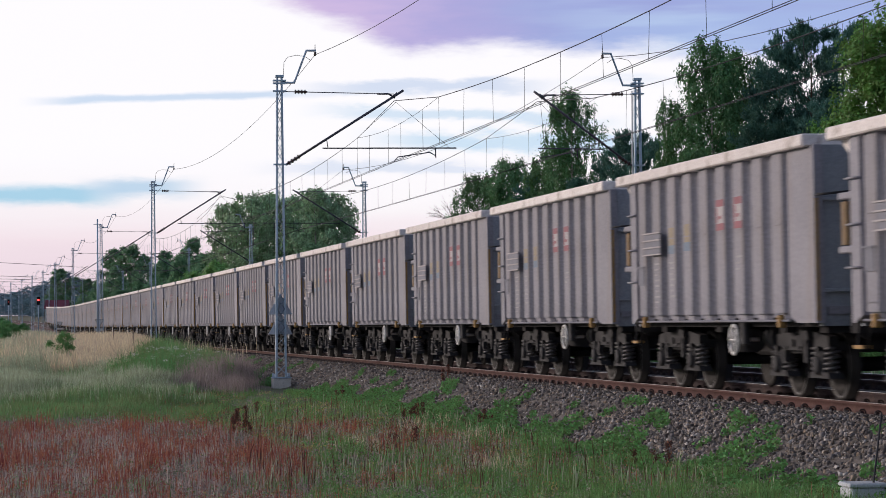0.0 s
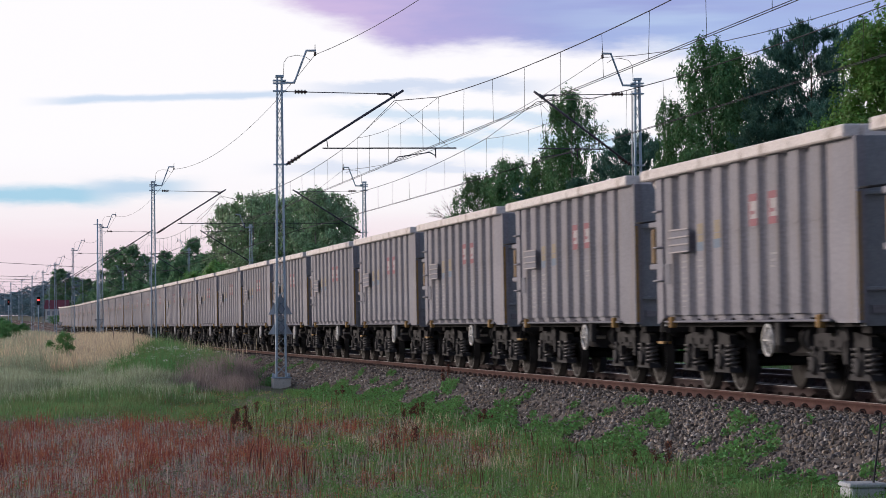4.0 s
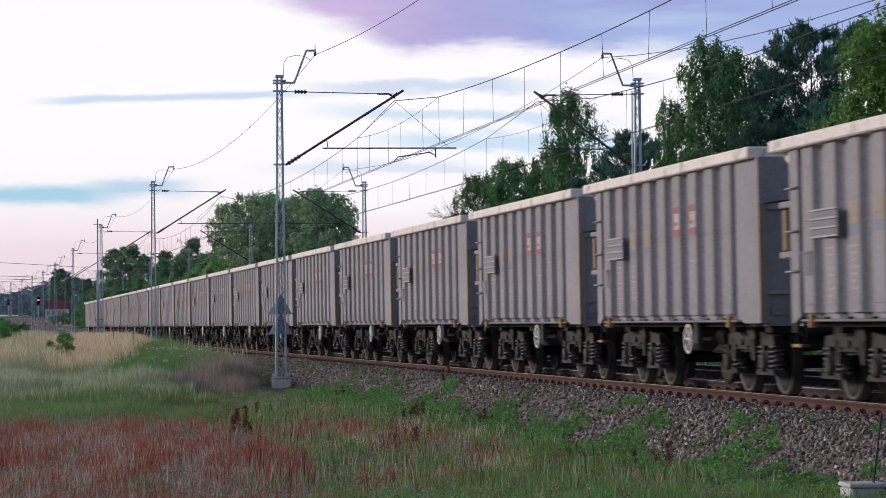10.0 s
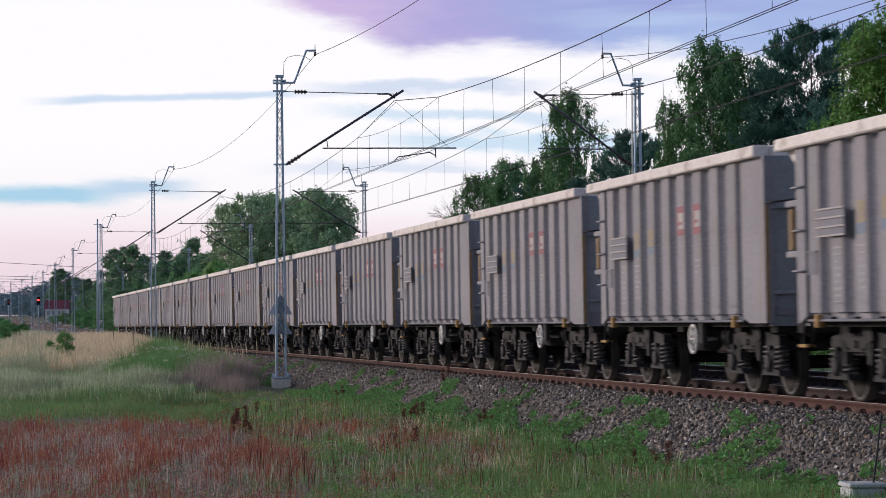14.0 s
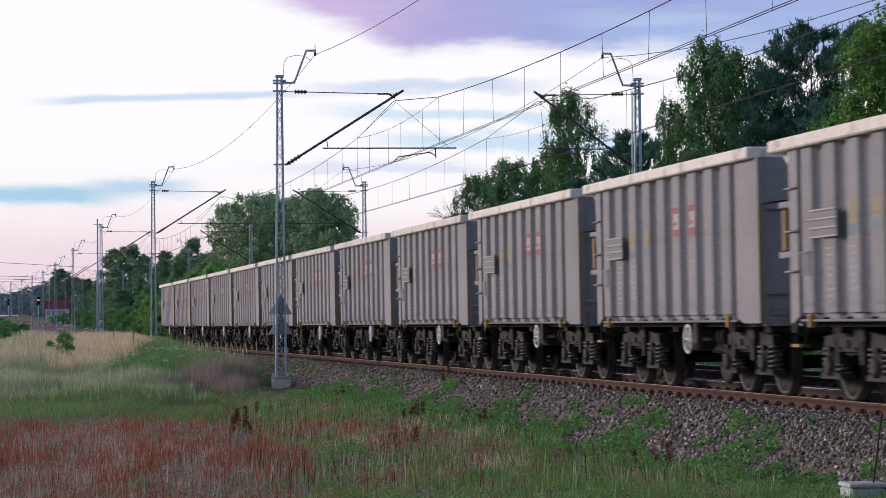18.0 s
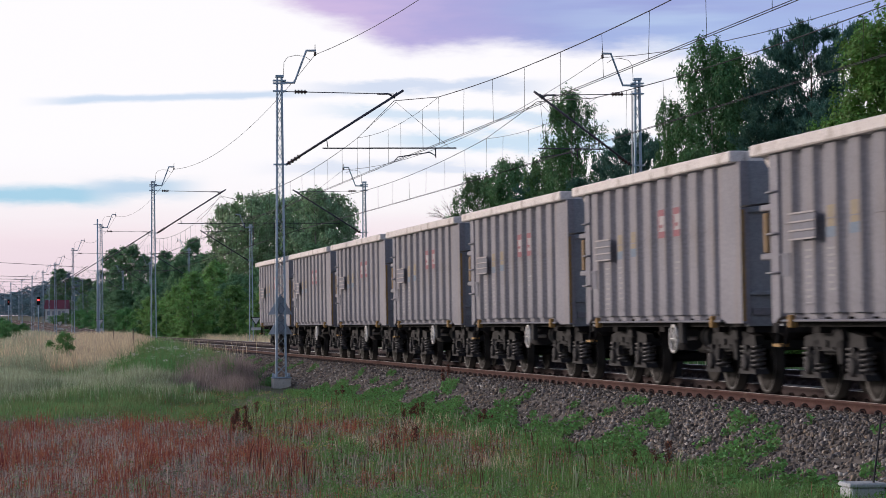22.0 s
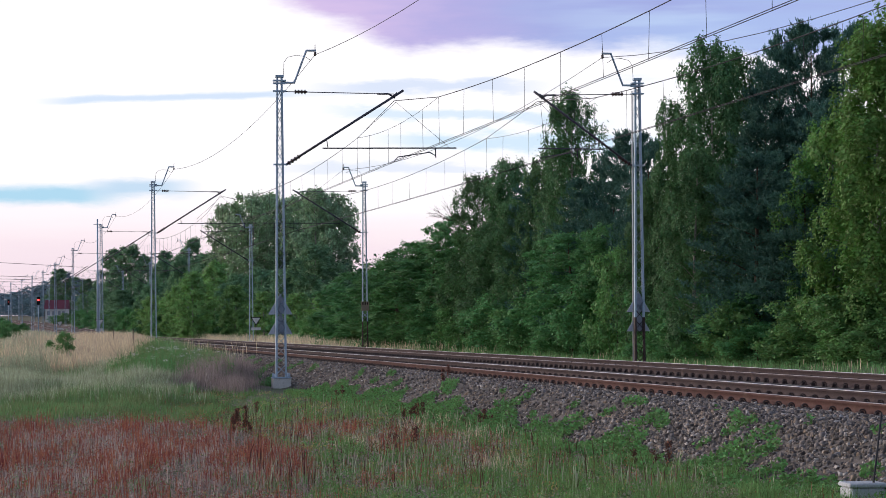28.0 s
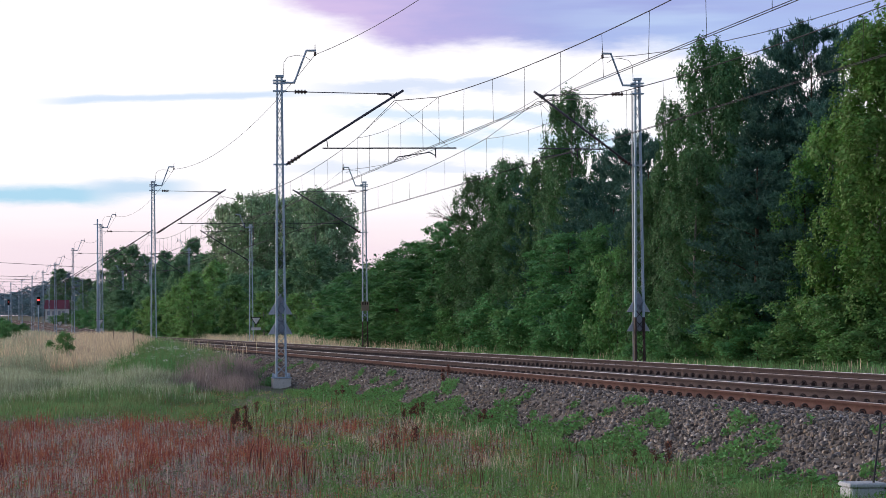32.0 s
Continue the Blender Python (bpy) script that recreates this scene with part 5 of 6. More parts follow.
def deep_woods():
    """Foliage of the trees deeper in the wood, too many to tell apart, its shade put into a darker green."""
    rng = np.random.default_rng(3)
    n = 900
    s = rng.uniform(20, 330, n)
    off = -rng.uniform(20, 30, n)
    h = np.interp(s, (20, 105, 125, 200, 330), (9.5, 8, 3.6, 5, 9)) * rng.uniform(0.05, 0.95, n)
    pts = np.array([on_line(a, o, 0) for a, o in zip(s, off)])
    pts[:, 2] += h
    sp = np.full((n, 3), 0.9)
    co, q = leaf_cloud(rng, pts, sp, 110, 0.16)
    tagged(new("deep_woods", quick_mesh("deep_woods", co, [], q, M_LEAF_DEEP)), "foliage deep in the wood, green darkened for its shade", "woods", kind="stuff")


# ---- grass and weeds ----
def blades(name, x, y, h, w, mat_, label, category, lean=0.35, seed=1, head=0.0):
    rng = np.random.default_rng(seed)
    n = len(x)
    z = ground_z(x, y)
    a = rng.uniform(0, 6.283, n)
    b = rng.uniform(0, 6.283, n)
    L = rng.uniform(0.05, lean, n) * h
    wx, wy = np.cos(a) * w, np.sin(a) * w
    lx, ly = np.cos(b) * L, np.sin(b) * L
    p0 = np.stack([x - wx, y - wy, z - 0.03], -1)
    p1 = np.stack([x + wx, y + wy, z - 0.03], -1)
    k = 0.72 if head else 0.8
    k2 = 0.6 if head == 0 else 0.5 + head
    p2 = np.stack([x + lx * 0.35 + wx * k2, y + ly * 0.35 + wy * k2, z + h * 0.6], -1)
    p3 = np.stack([x + lx * 0.35 - wx * k2, y + ly * 0.35 - wy * k2, z + h * 0.6], -1)
    p4 = np.stack([x + lx, y + ly, z + h], -1)
    co = np.stack([p0, p1, p2, p3, p4], 1).reshape(-1, 3)
    i = np.arange(n)[:, None] * 5
    me = quick_mesh(name, co, i + np.array([[0, 1, 2, 3]]), i + np.array([[3, 2, 4]]), mat_)
    tagged(new(name, me), label, category, kind="stuff")


def value(x, y, scale, seed):
    """Smooth patches between 0 and 1."""
    r = np.random.default_rng(seed)
    v = np.zeros_like(x)
    for k in range(5):
        a, b, c, d = r.uniform(0.5, 1.5, 4)
        p, q = r.uniform(0, 6.28, 2)
        v += np.sin((x * a + y * b * 0.45) * scale + p) * np.sin((x * c - y * d * 0.45) * scale * 1.3 + q)
    return np.clip(0.5 + v / 4, 0, 1)


def field_points(n, seed, y0=24.0, y1=62.0, off0=3.0, power=1.6):
    """Places in the field before the line, denser near the camera."""
    r = np.random.default_rng(seed)
    y = y0 + (y1 - y0) * r.random(n) ** power
    xl, xr = -0.185 * y - 1.5, 0.175 * y
    x = xl + (xr - xl) * r.random(n)
    off, s = offset_of(x, y)
    k = (off > off0) & ~((np.abs(x + 4.8) < 0.75) & (y > 69) & (y < 78))
    return x[k], y[k], off[k], np.random.default_rng(seed + 1).random(int(k.sum()))


def along(n, s0, s1, off0, off1, r, power=1.0):
    """Places beside the line."""
    s = s0 + (s1 - s0) * r.random(n) ** power
    off = r.uniform(off0, off1, n)
    t = np.interp(s, SS, TH)
    return np.interp(s, SS, CX) - np.sin(t) * off, np.interp(s, SS, CY) + np.cos(t) * off, s, off


def sow():
    r = np.random.default_rng(9)
    def specks(name, x, y, low, high, per, size, mat_, label, category, wide=0.02):
        """Small leaves or seeds round upright stalks."""
        n = len(x)
        h = r.uniform(low, high, n)
        c = np.repeat(np.stack([x, y, ground_z(x, y)], -1), per, 0)
        f = r.uniform(0.15, 1.0, n * per)
        c[:, 2] += f * np.repeat(h, per)
        co, q = leaf_cloud(r, c, np.full((n * per, 3), wide), 1, size)
        tagged(new(name, quick_mesh(name, co, [], q, mat_)), label, category, kind="stuff")

    def spots(x, y, *at):
        """Soft round patches: bearing, distance, spread of both."""
        u = x / y
        return sum(np.exp(-((u - a) / c) ** 2 - ((y - b) / d) ** 2) for a, b, c, d in at)

    def red_zone(x, y):
        u = x / y
        back = np.interp(u, (-0.17, -0.10, -0.085, -0.06, -0.045), (51.5, 50, 46, 40.5, 36)) + 3.0 * (value(x, y, 1.3, 91) - 0.5)
        z = smooth(back - y, 0, 2.5) * (1 - smooth(u, -0.058, -0.036))
        return np.clip(z + 0.9 * spots(x, y, (-0.048, 45, 0.018, 2.5), (-0.006, 40, 0.010, 2.0), (0.012, 36, 0.009, 2.0), (0.004, 31, 0.008, 1.2), (-0.0235, 43, 0.012, 3.5), (-0.005, 53, 0.006, 2.5), (-0.031, 29.5, 0.008, 1.2), (0.016, 46, 0.004, 3), (-0.011, 29.6, 0.006, 1.2)), 0, 1)

    TUFTS = ((-0.114, 29.3, 0.010, 0.9), (-0.102, 35, 0.003, 1.0), (-0.074, 29.4, 0.010, 1.0), (-0.058, 29.8, 0.012, 1.2), (-0.02, 33.5, 0.009, 1.8), (-0.02, 41.5, 0.006, 2.0), (0.010, 33, 0.010, 2.0), (0.026, 47, 0.009, 4.0), (0.02, 30, 0.012, 1.3), (-0.16, 30.2, 0.006, 0.6), (-0.118, 33.0, 0.012, 0.5))
    # low green cover in the field, with bare soil between
    x, y, off, u = field_points(120000, 1, y1=84)
    keep = (u < smooth(off, 3.0, 3.4 + 0.9 * smooth(36 - y, 0, 6)) + 0.1) & (u < (0.05 + (0.55 + 0.4 * smooth(y, 46, 56)) * smooth(value(x, y, 2.0, 4) * 0.6 + value(x, y, 5.0, 6) * 0.4, 0.3, 0.75)) * (1 - 0.9 * red_zone(x, y)) + spots(x, y, *TUFTS))
    x, y, off = x[keep], y[keep], off[keep]
    k = r.random(len(x)) > 0.72 * smooth(value(x, y, 3.0, 99), 0.42, 0.62) * (1 - smooth(y, 44, 52))
    x, y, off = x[k], y[k], off[k]
    hh = (0.022 + 0.095 * value(x, y, 2.2, 5) ** 1.5 + 0.08 * np.clip(spots(x, y, *TUFTS), 0, 1)) * r.uniform(0.5, 1.5, len(x))
    k = r.random(len(x)) < 0.05 + 0.4 * value(x, y, 1.1, 95)
    blades("short_grass", x[~k], y[~k], hh[~k], 0.0045, M_GRASS, "short green grass", "grass", 0.6, 2)
    blades("pale_green_grass", x[k], y[k], hh[k] * 1.1, 0.0045, M_GRASSPALE, "short pale green grass", "grass", 0.6, 52)
    x, y, off, u = field_points(70000, 21, y1=84)
    keep = u < 0.75 * value(x, y, 1.7, 4) * (1 - 0.93 * red_zone(x, y)) + 0.02
    x, y = x[keep], y[keep]
    specks("leafy_weeds", x, y, 0.02, 0.15, 5, 0.014, M_WEED, "low green leafy weeds and moss", "weeds", 0.03)
    x, y, off, u = field_points(30000, 11, y1=84)
    keep = u < 0.55 * smooth(value(x, y, 3.0, 99), 0.42, 0.62) * (1 - smooth(y, 44, 52)) + 0.9 * value(x, y, 1.5, 14) - 0.35 + 0.8 * spots(x, y, (0.012, 48, 0.014, 2.5), (0.0, 37, 0.012, 3), (-0.03, 36, 0.01, 2))
    x, y = x[keep], y[keep]
    blades("pale_grass", x, y, r.uniform(0.06, 0.22, len(x)), 0.0026, M_GRASSGREY, "pale thin dry grass stalks", "grass", 0.5, 3)
    # a low carpet of moss and creeping weeds, green and in places dried yellow or brown
    x, y, off, u = field_points(190000, 131, y0=27, y1=72, off0=3.15, power=1.25)
    b = x / y
    green = 0.8 * smooth(value(x, y, 1.9, 132) * 0.5 + value(x, y, 5.5, 133) * 0.5, 0.47, 0.64)
    green = np.clip(green + 0.9 * spots(x, y, (-0.062, 56, 0.012, 9), (-0.018, 63, 0.013, 5), (0.03, 35, 0.012, 4), (-0.012, 42, 0.008, 2.5), (-0.03, 47, 0.012, 4), (0.012, 38, 0.008, 3)), 0, 1)
    bare = np.clip(spots(x, y, (-0.045, 50, 0.006, 1.4), (-0.012, 33.5, 0.012, 1.2), (0.0, 48, 0.015, 2.2), (0.034, 31, 0.008, 0.9)), 0, 1)
    zone = smooth(b, -0.108, -0.085) * (1 - 0.9 * red_zone(x, y)) * (1 - bare)
    yellow = np.clip(1.1 * spots(x, y, (-0.072, 71, 0.009, 3), (-0.043, 61, 0.006, 3), (-0.092, 60, 0.008, 8), (-0.02, 55, 0.006, 2), (0.008, 44, 0.006, 1.5)) + 0.75 * smooth(value(x, y, 3.1, 134), 0.50, 0.72), 0, 0.85)
    keep = u < zone * (0.05 + 0.8 * green)
    dried = r.random(len(x)) < yellow
    k = keep & ~dried
    half = r.random(len(x)) < 0.5
    specks("green_moss", x[k & half], y[k & half], 0.012, 0.055, 4, 0.013, M_GRASSFRESH, "low bright green moss and clover", "moss", 0.028)
    blades("low_grass", x[k & ~half], y[k & ~half], r.uniform(0.03, 0.10, int((k & ~half).sum())), 0.0045, M_GRASS, "low green grass among moss", "grass", 0.6, 135)
    k = keep & dried
    specks("dry_moss", x[k], y[k], 0.012, 0.06, 4, 0.013, M_DRYMOSS, "dried yellow-brown moss and weeds", "moss", 0.028)
    x, y, off, u = field_points(60000, 137, y0=27, y1=68, off0=3.6, power=1.25)
    k = u < 0.75 * spots(x, y, (-0.091, 62, 0.007, 6), (-0.086, 50, 0.006, 3), (-0.02, 46, 0.004, 3), (-0.075, 47, 0.008, 2.5), (-0.016, 53, 0.005, 2), (0.013, 50, 0.004, 2.5), (-0.028, 37, 0.008, 2))
    specks("brown_weeds", x[k], y[k], 0.05, 0.22, 5, 0.011, M_DOCK, "dark red-brown withered weeds", "weeds", 0.02)
    x, y, off, u = field_points(60000, 139, y0=27, y1=60, off0=3.4, power=1.25)
    k = u < 0.9 * spots(x, y, (0.0, 48.5, 0.013, 2.4), (-0.01, 46, 0.006, 2), (0.013, 42, 0.008, 2), (-0.03, 40, 0.008, 2), (0.022, 34, 0.01, 2)) * (0.3 + 0.7 * value(x, y, 5.0, 140))
    blades("bleached_grass", x[k], y[k], r.uniform(0.08, 0.26, int(k.sum())), 0.0035, M_DRY, "bleached dry grass in tufts", "grass", 0.5, 141, head=0.6)
    # low rusty weeds in drifts between the moss
    x, y, off, u = field_points(70000, 151, y0=27, y1=70, off0=3.3, power=1.25)
    k = u < 0.8 * spots(x, y, (-0.092, 58, 0.009, 8), (-0.06, 45, 0.012, 3), (-0.035, 44, 0.012, 2.5), (-0.025, 57, 0.008, 2), (0.0, 45, 0.012, 1.5), (0.03, 40, 0.008, 1.5), (-0.015, 31, 0.012, 1.2), (0.034, 30, 0.006, 0.8)) * smooth(value(x, y, 4.0, 152), 0.3, 0.6) + 0.10 * smooth(value(x, y, 2.7, 153), 0.6, 0.75)
    k &= x / y > -0.105
    specks("rusty_weeds", x[k], y[k], 0.03, 0.17, 5, 0.011, M_SORREL, "low rusty red weeds between the moss", "weeds", 0.02)
    # single tall stalks, brown and reddish, standing over the rest
    x, y, off, u = field_points(5200, 161, y0=28, y1=58, off0=3.5, power=1.2)
    k = (x / y > -0.075) & (u < 0.25 + 0.75 * value(x, y, 2.3, 162))
    x, y, m = x[k], y[k], r.random(int(k.sum())) < 0.55
    blades("brown_stalks", x[m], y[m], r.uniform(0.14, 0.40, int(m.sum())), 0.0042, M_DOCK, "thin brown dead stalks in the grass", "weeds", 0.25, 163, head=0.8)
    blades("pale_stalks", x[~m], y[~m], r.uniform(0.14, 0.42, int((~m).sum())), 0.0036, M_GRASSGREY, "thin pale seed stalks in the grass", "weeds", 0.3, 164, head=0.8)
    # red sorrel, in drifts, paler and thinner in places
    pale_at = ((-0.135, 42, 0.008, 5), (-0.122, 38, 0.009, 4), (-0.104, 37, 0.010, 3), (-0.158, 40, 0.006, 4), (-0.047, 40, 0.01, 4), (-0.088, 40, 0.008, 2.5), (-0.09, 30, 0.012, 1.5), (-0.14, 31.5, 0.02, 1.0))
    x, y, off, u = field_points(120000, 3, y1=60, off0=3.9)
    zone = red_zone(x, y) * (0.08 + 0.92 * smooth(value(x, y, 2.6, 51) * 0.55 + value(x, y, 6.0, 53) * 0.45, 0.38, 0.68)) + 0.06 * smooth(value(x, y, 2.0, 54), 0.4, 0.8) * (1 - 0.7 * np.clip(spots(x, y, *pale_at), 0, 1))
    keep = u < zone * (0.25 + 0.75 * value(x, y, 5.0, 12)) * (0.3 + 0.7 * smooth(y, 29, 35))
    x, y = x[keep], y[keep]
    tall = 0.06 + 0.26 * value(x, y, 1.5, 96)
    specks("red_sorrel", x, y, 0.08, 0.30, 6, 0.009, M_SORREL, "rusty red sorrel stalks gone to seed", "weeds", 0.013)
    blades("sorrel_stems", x, y, tall * r.uniform(0.6, 1.3, len(x)), 0.0034, M_SORREL, "thin red sorrel stems", "weeds", 0.16, 4, head=0.7)
    x, y, off, u = field_points(90000, 5, y1=60, off0=3.9)
    keep = u < red_zone(x, y) * (0.75 * np.clip(spots(x, y, *pale_at), 0, 1) + 0.14 * value(x, y, 2.4, 15)) + 0.5 * spots(x, y, (0.004, 50, 0.014, 2.5), (-0.012, 46, 0.010, 2.0), (0.02, 40, 0.012, 2.5), (0.012, 33, 0.012, 1.6), (-0.03, 43, 0.014, 4), (-0.018, 34, 0.012, 2), (0.0, 38, 0.01, 2)) * value(x, y, 4.2, 150)
    x, y = x[keep], y[keep]
    blades("faded_sorrel", x, y, r.uniform(0.04, 0.20, len(x)), 0.0036, M_SORRELPINK, "pale pink faded sorrel and dry stalks", "weeds", 0.25, 6, head=0.9)
    # tussocks of taller grass
    n, per = 520, 60
    cx, cy, off, u = field_points(n * 3, 71, y1=72, off0=3.3)
    k = u < (0.15 + 0.9 * smooth(1 - off, -9, -4)) * (1 - 0.95 * red_zone(cx, cy))
    cx, cy = cx[k][:n], cy[k][:n]
    x = np.repeat(cx, per) + r.normal(0, 0.09, len(cx) * per)
    y = np.repeat(cy, per) + r.normal(0, 0.22, len(cx) * per)
    blades("tussocks", x, y, np.repeat(r.uniform(0.10, 0.27, len(cx)), per) * r.uniform(0.4, 1.2, len(x)), 0.0045, M_GRASSFRESH, "tussocks of bright green grass", "grass", 0.6, 17)
    # bare twiggy litter on the soil
    x, y, off, u = field_points(70000, 31, y1=66, off0=3.4)
    keep = u < 0.30 + 0.7 * red_zone(x, y) + 0.6 * smooth(value(x, y, 3.0, 99), 0.42, 0.62) * (y < 50)
    x, y = x[keep], y[keep]
    specks("dry_litter", x, y, 0.01, 0.07, 3, 0.015, M_MAUVE, "dry brown plant litter on the soil", "litter", 0.03)
    # tall meadow grass behind the sorrel, low at its front edge
    n = 84000
    y = 51.0 + 31 * r.random(n) ** 1.1
    x = r.uniform(-0.19, -0.080, n) * y
    off, s = offset_of(x, y)
    keep = (off > 5.2 + 1.8 * value(x, y, 0.8, 22)) & (-x / y > 0.083 + 0.03 * value(x, y, 1.3, 27)) & (r.random(n) < 0.3 + 0.7 * smooth(y, 51, 57))
    x, y = x[keep], y[keep]
    tall = (0.14 + 0.22 * smooth(y, 52, 64)) * (0.6 + 0.9 * value(x, y, 0.9, 23))
    grey = smooth(y, 58, 70) * (0.15 + 0.75 * value(x, y, 0.7, 24)) + 0.5 * spots(x, y, (-0.165, 72, 0.012, 8))
    w = r.random(len(x))
    k, p = w < grey, (w >= grey) & (r.random(len(x)) < 0.15 + 0.6 * value(x, y, 1.2, 97))
    g = ~k & ~p
    blades("meadow_grass", x[g], y[g], tall[g] * r.uniform(0.55, 1.1, int(g.sum())), 0.006, M_GRASS, "tall green meadow grass", "grass", 0.45, 8)
    blades("light_meadow_grass", x[p], y[p], tall[p] * r.uniform(0.55, 1.15, int(p.sum())), 0.006, M_GRASSPALE, "light green meadow grass", "grass", 0.45, 58)
    blades("seed_grass", x[k], y[k], tall[k] * r.uniform(0.8, 1.4, int(k.sum())), 0.0045, M_GRASSGREY, "greyish flowering grass", "grass", 0.4, 9, head=1.0)
    # dry straw-coloured grass on the bank
    n = 90000
    y = r.uniform(78, 135, n)
    x = r.uniform(-0.19, -0.094, n) * y
    off, s = offset_of(x, y)
    keep = (off > 3.4 + 1.4 * value(x, y, 0.7, 31)) & (x / y < np.interp(y, (78, 118), (-0.128, -0.095)) + 0.012 * (value(x, y, 1.6, 98) - 0.3))
    x, y = x[keep], y[keep]
    k = r.random(len(x)) < 0.95 * smooth(-x / y, 0.140, 0.158) * (0.4 + 0.6 * value(x, y, 0.5, 33)) + 0.03
    hh = r.uniform(0.34, 0.74, len(x))
    blades("straw_grass", x[~k], y[~k], hh[~k], 0.008, M_DRY, "tall dry straw-coloured grass", "grass", 0.35, 10, head=0.6)
    blades("bank_grass", x[k], y[k], hh[k], 0.008, M_GRASSGREY, "grey-green grass on the bank", "grass", 0.4, 11)
    n = 26000
    x, y, s, off = along(n, 110, 420, 3.6, 26.0, r)
    k = r.random(n) < 0.5
    hh = r.uniform(0.25, 0.7, n)
    blades("far_bank_grass", x[k], y[k], hh[k], 0.022, M_GRASSGREY, "grey-green grass on the far bank", "grass", 0.4, 18)
    blades("far_bank_straw", x[~k], y[~k], hh[~k], 0.022, M_DRY, "dry grass on the far bank", "grass", 0.4, 19)
    n = 24000
    x, y, s, off = along(n, 400, 900, 3.6, 60.0, r)
    blades("distant_grass", x, y, r.uniform(0.4, 1.0, n), 0.06, M_GRASSGREY, "grey-green grass far along the line", "grass", 0.4, 118)
    # brownish feathery stalks beside the mast foot, green weeds before them
    for n, mx, my, sx, sy, lo, hi in ((2600, -6.2, 77.0, 0.30, 1.6, 0.35, 0.95), (2300, -6.75, 75.5, 0.36, 2.0, 0.28, 0.8), (1100, -7.3, 73.5, 0.34, 2.0, 0.14, 0.48), (1500, -5.75, 71.5, 0.3, 1.3, 0.16, 0.5)):
        x, y = r.normal(mx, sx, n), r.normal(my, sy, n)
        blades("feathery_stalks", x, y, r.uniform(lo, hi, n), 0.0032, M_MAUVE, "mauve-brown feathery dry stalks", "weeds", 0.5, 15 + n, head=1.0)
    # rank weeds in clumps on the flank of the bank
    nc, per = 330, 70
    cy = r.uniform(73, 104, nc)
    cu = -0.083 - 0.050 * r.random(nc) ** 1.2
    x = np.repeat(cu * cy, per) + r.normal(0, 0.22, nc * per)
    y = np.repeat(cy, per) + r.normal(0, 0.5, nc * per)
    off, s = offset_of(x, y)
    k = (off > 3.5) & (x / y > np.interp(y, (73, 106), (-0.130, -0.097)))
    hh = np.repeat(r.uniform(0.32, 1.0, nc), per) * r.uniform(0.5, 1.15, nc * per)
    p = np.repeat(r.random(nc), per) < 0.6
    blades("rank_weeds", x[k & ~p], y[k & ~p], hh[k & ~p], 0.010, M_GRASS, "rank green weeds on the bank", "weeds", 0.45, 16)
    blades("pale_weeds", x[k & p], y[k & p], hh[k & p], 0.009, M_GRASSPALE, "light green weeds on the bank", "weeds", 0.45, 66)
    k2 = k & (r.random(len(x)) < 0.5)
    specks("weed_leaves", x[k2], y[k2], 0.3, 0.7, 5, 0.030, M_LEAF_SHRUB, "green leaves of rank weeds", "weeds", 0.06)
    n = 260
    x, y = r.normal(-8.3, 0.5, n), r.normal(92, 4, n)
    blades("tall_straws", x, y, r.uniform(0.6, 1.2, n), 0.005, M_DRY, "tall pale straws among the weeds", "grass", 0.2, 67, head=1.0)
    n = 70
    cen = np.stack([r.uniform(-0.116, -0.083, n) * 80, r.normal(80.0, 3.0, n), np.zeros(n)], -1)
    cen[:, 2] = ground_z(cen[:, 0], cen[:, 1]) + r.uniform(0.45, 0.9, n)
    co, q = leaf_cloud(r, cen, np.full((n, 3), 0.045) * np.array([1, 1, 0.2]), 14, 0.015)
    tagged(new("white_umbels", quick_mesh("white_umbels", co, [], q, M_WHITE)), "small white flower heads among the weeds", "flowers", kind="stuff")
    # beyond the tracks: a verge of mixed grass
    n = 60000
    x, y, s, off = along(n, 20, 350, -16.0, -7.0, r, 1.4)
    dry = smooth(s, 85, 140) * (0.5 + 0.5 * value(x, y, 0.3, 61)) + 0.10 * smooth(value(x, y, 0.8, 62), 0.55, 0.8)
    h = r.uniform(0.12, 0.50, n) * (0.6 + 0.8 * smooth(s, 60, 130))
    k = r.random(n) < dry
    blades("verge_grass", x[~k], y[~k], h[~k], 0.009, M_GRASS, "green grass along the wood's edge", "grass", 0.5, 12)
    blades("verge_straw", x[k], y[k], h[k] * 1.35, 0.010, M_DRY, "dry straw-coloured grass along the wood's edge", "grass", 0.35, 13, head=0.4)
    # weeds creeping over the foot of the stone slope
    n = 100000
    x, y, s, off = along(n, -9, 72, 1.9, 4.0, r)
    v = value(x, y, 1.5, 41) * 0.6 + value(x, y, 4.5, 42) * 0.4
    k = (v > 0.74 - 0.30 * smooth(off, 2.5, 3.6) - 0.10 * smooth(16 - s, 0, 8) - 0.30 * smooth(off, 2.35, 3.1) * smooth(s, 9, 17) * (1 - smooth(s, 45, 52))) & (r.random(n) < 0.75) & (np.abs(s - 46.5) > 3.5)
    x, y = x[k], y[k]
    z = np.maximum(ground_z(x, y), np.interp(off[k], (1.95, 2.5, 3.05, 3.4), (-0.20, -0.44, -0.70, -0.80))) + r.uniform(0.02, 0.11, len(x))
    co, q = leaf_cloud(r, np.stack([x, y, z], -1), np.full((len(x), 3), 0.012), 2, 0.026, flat=0.5)
    tagged(new("slope_weeds", quick_mesh("slope_weeds", co, [], q, M_WEED)), "low green weeds creeping over the stones", "weeds", kind="stuff")


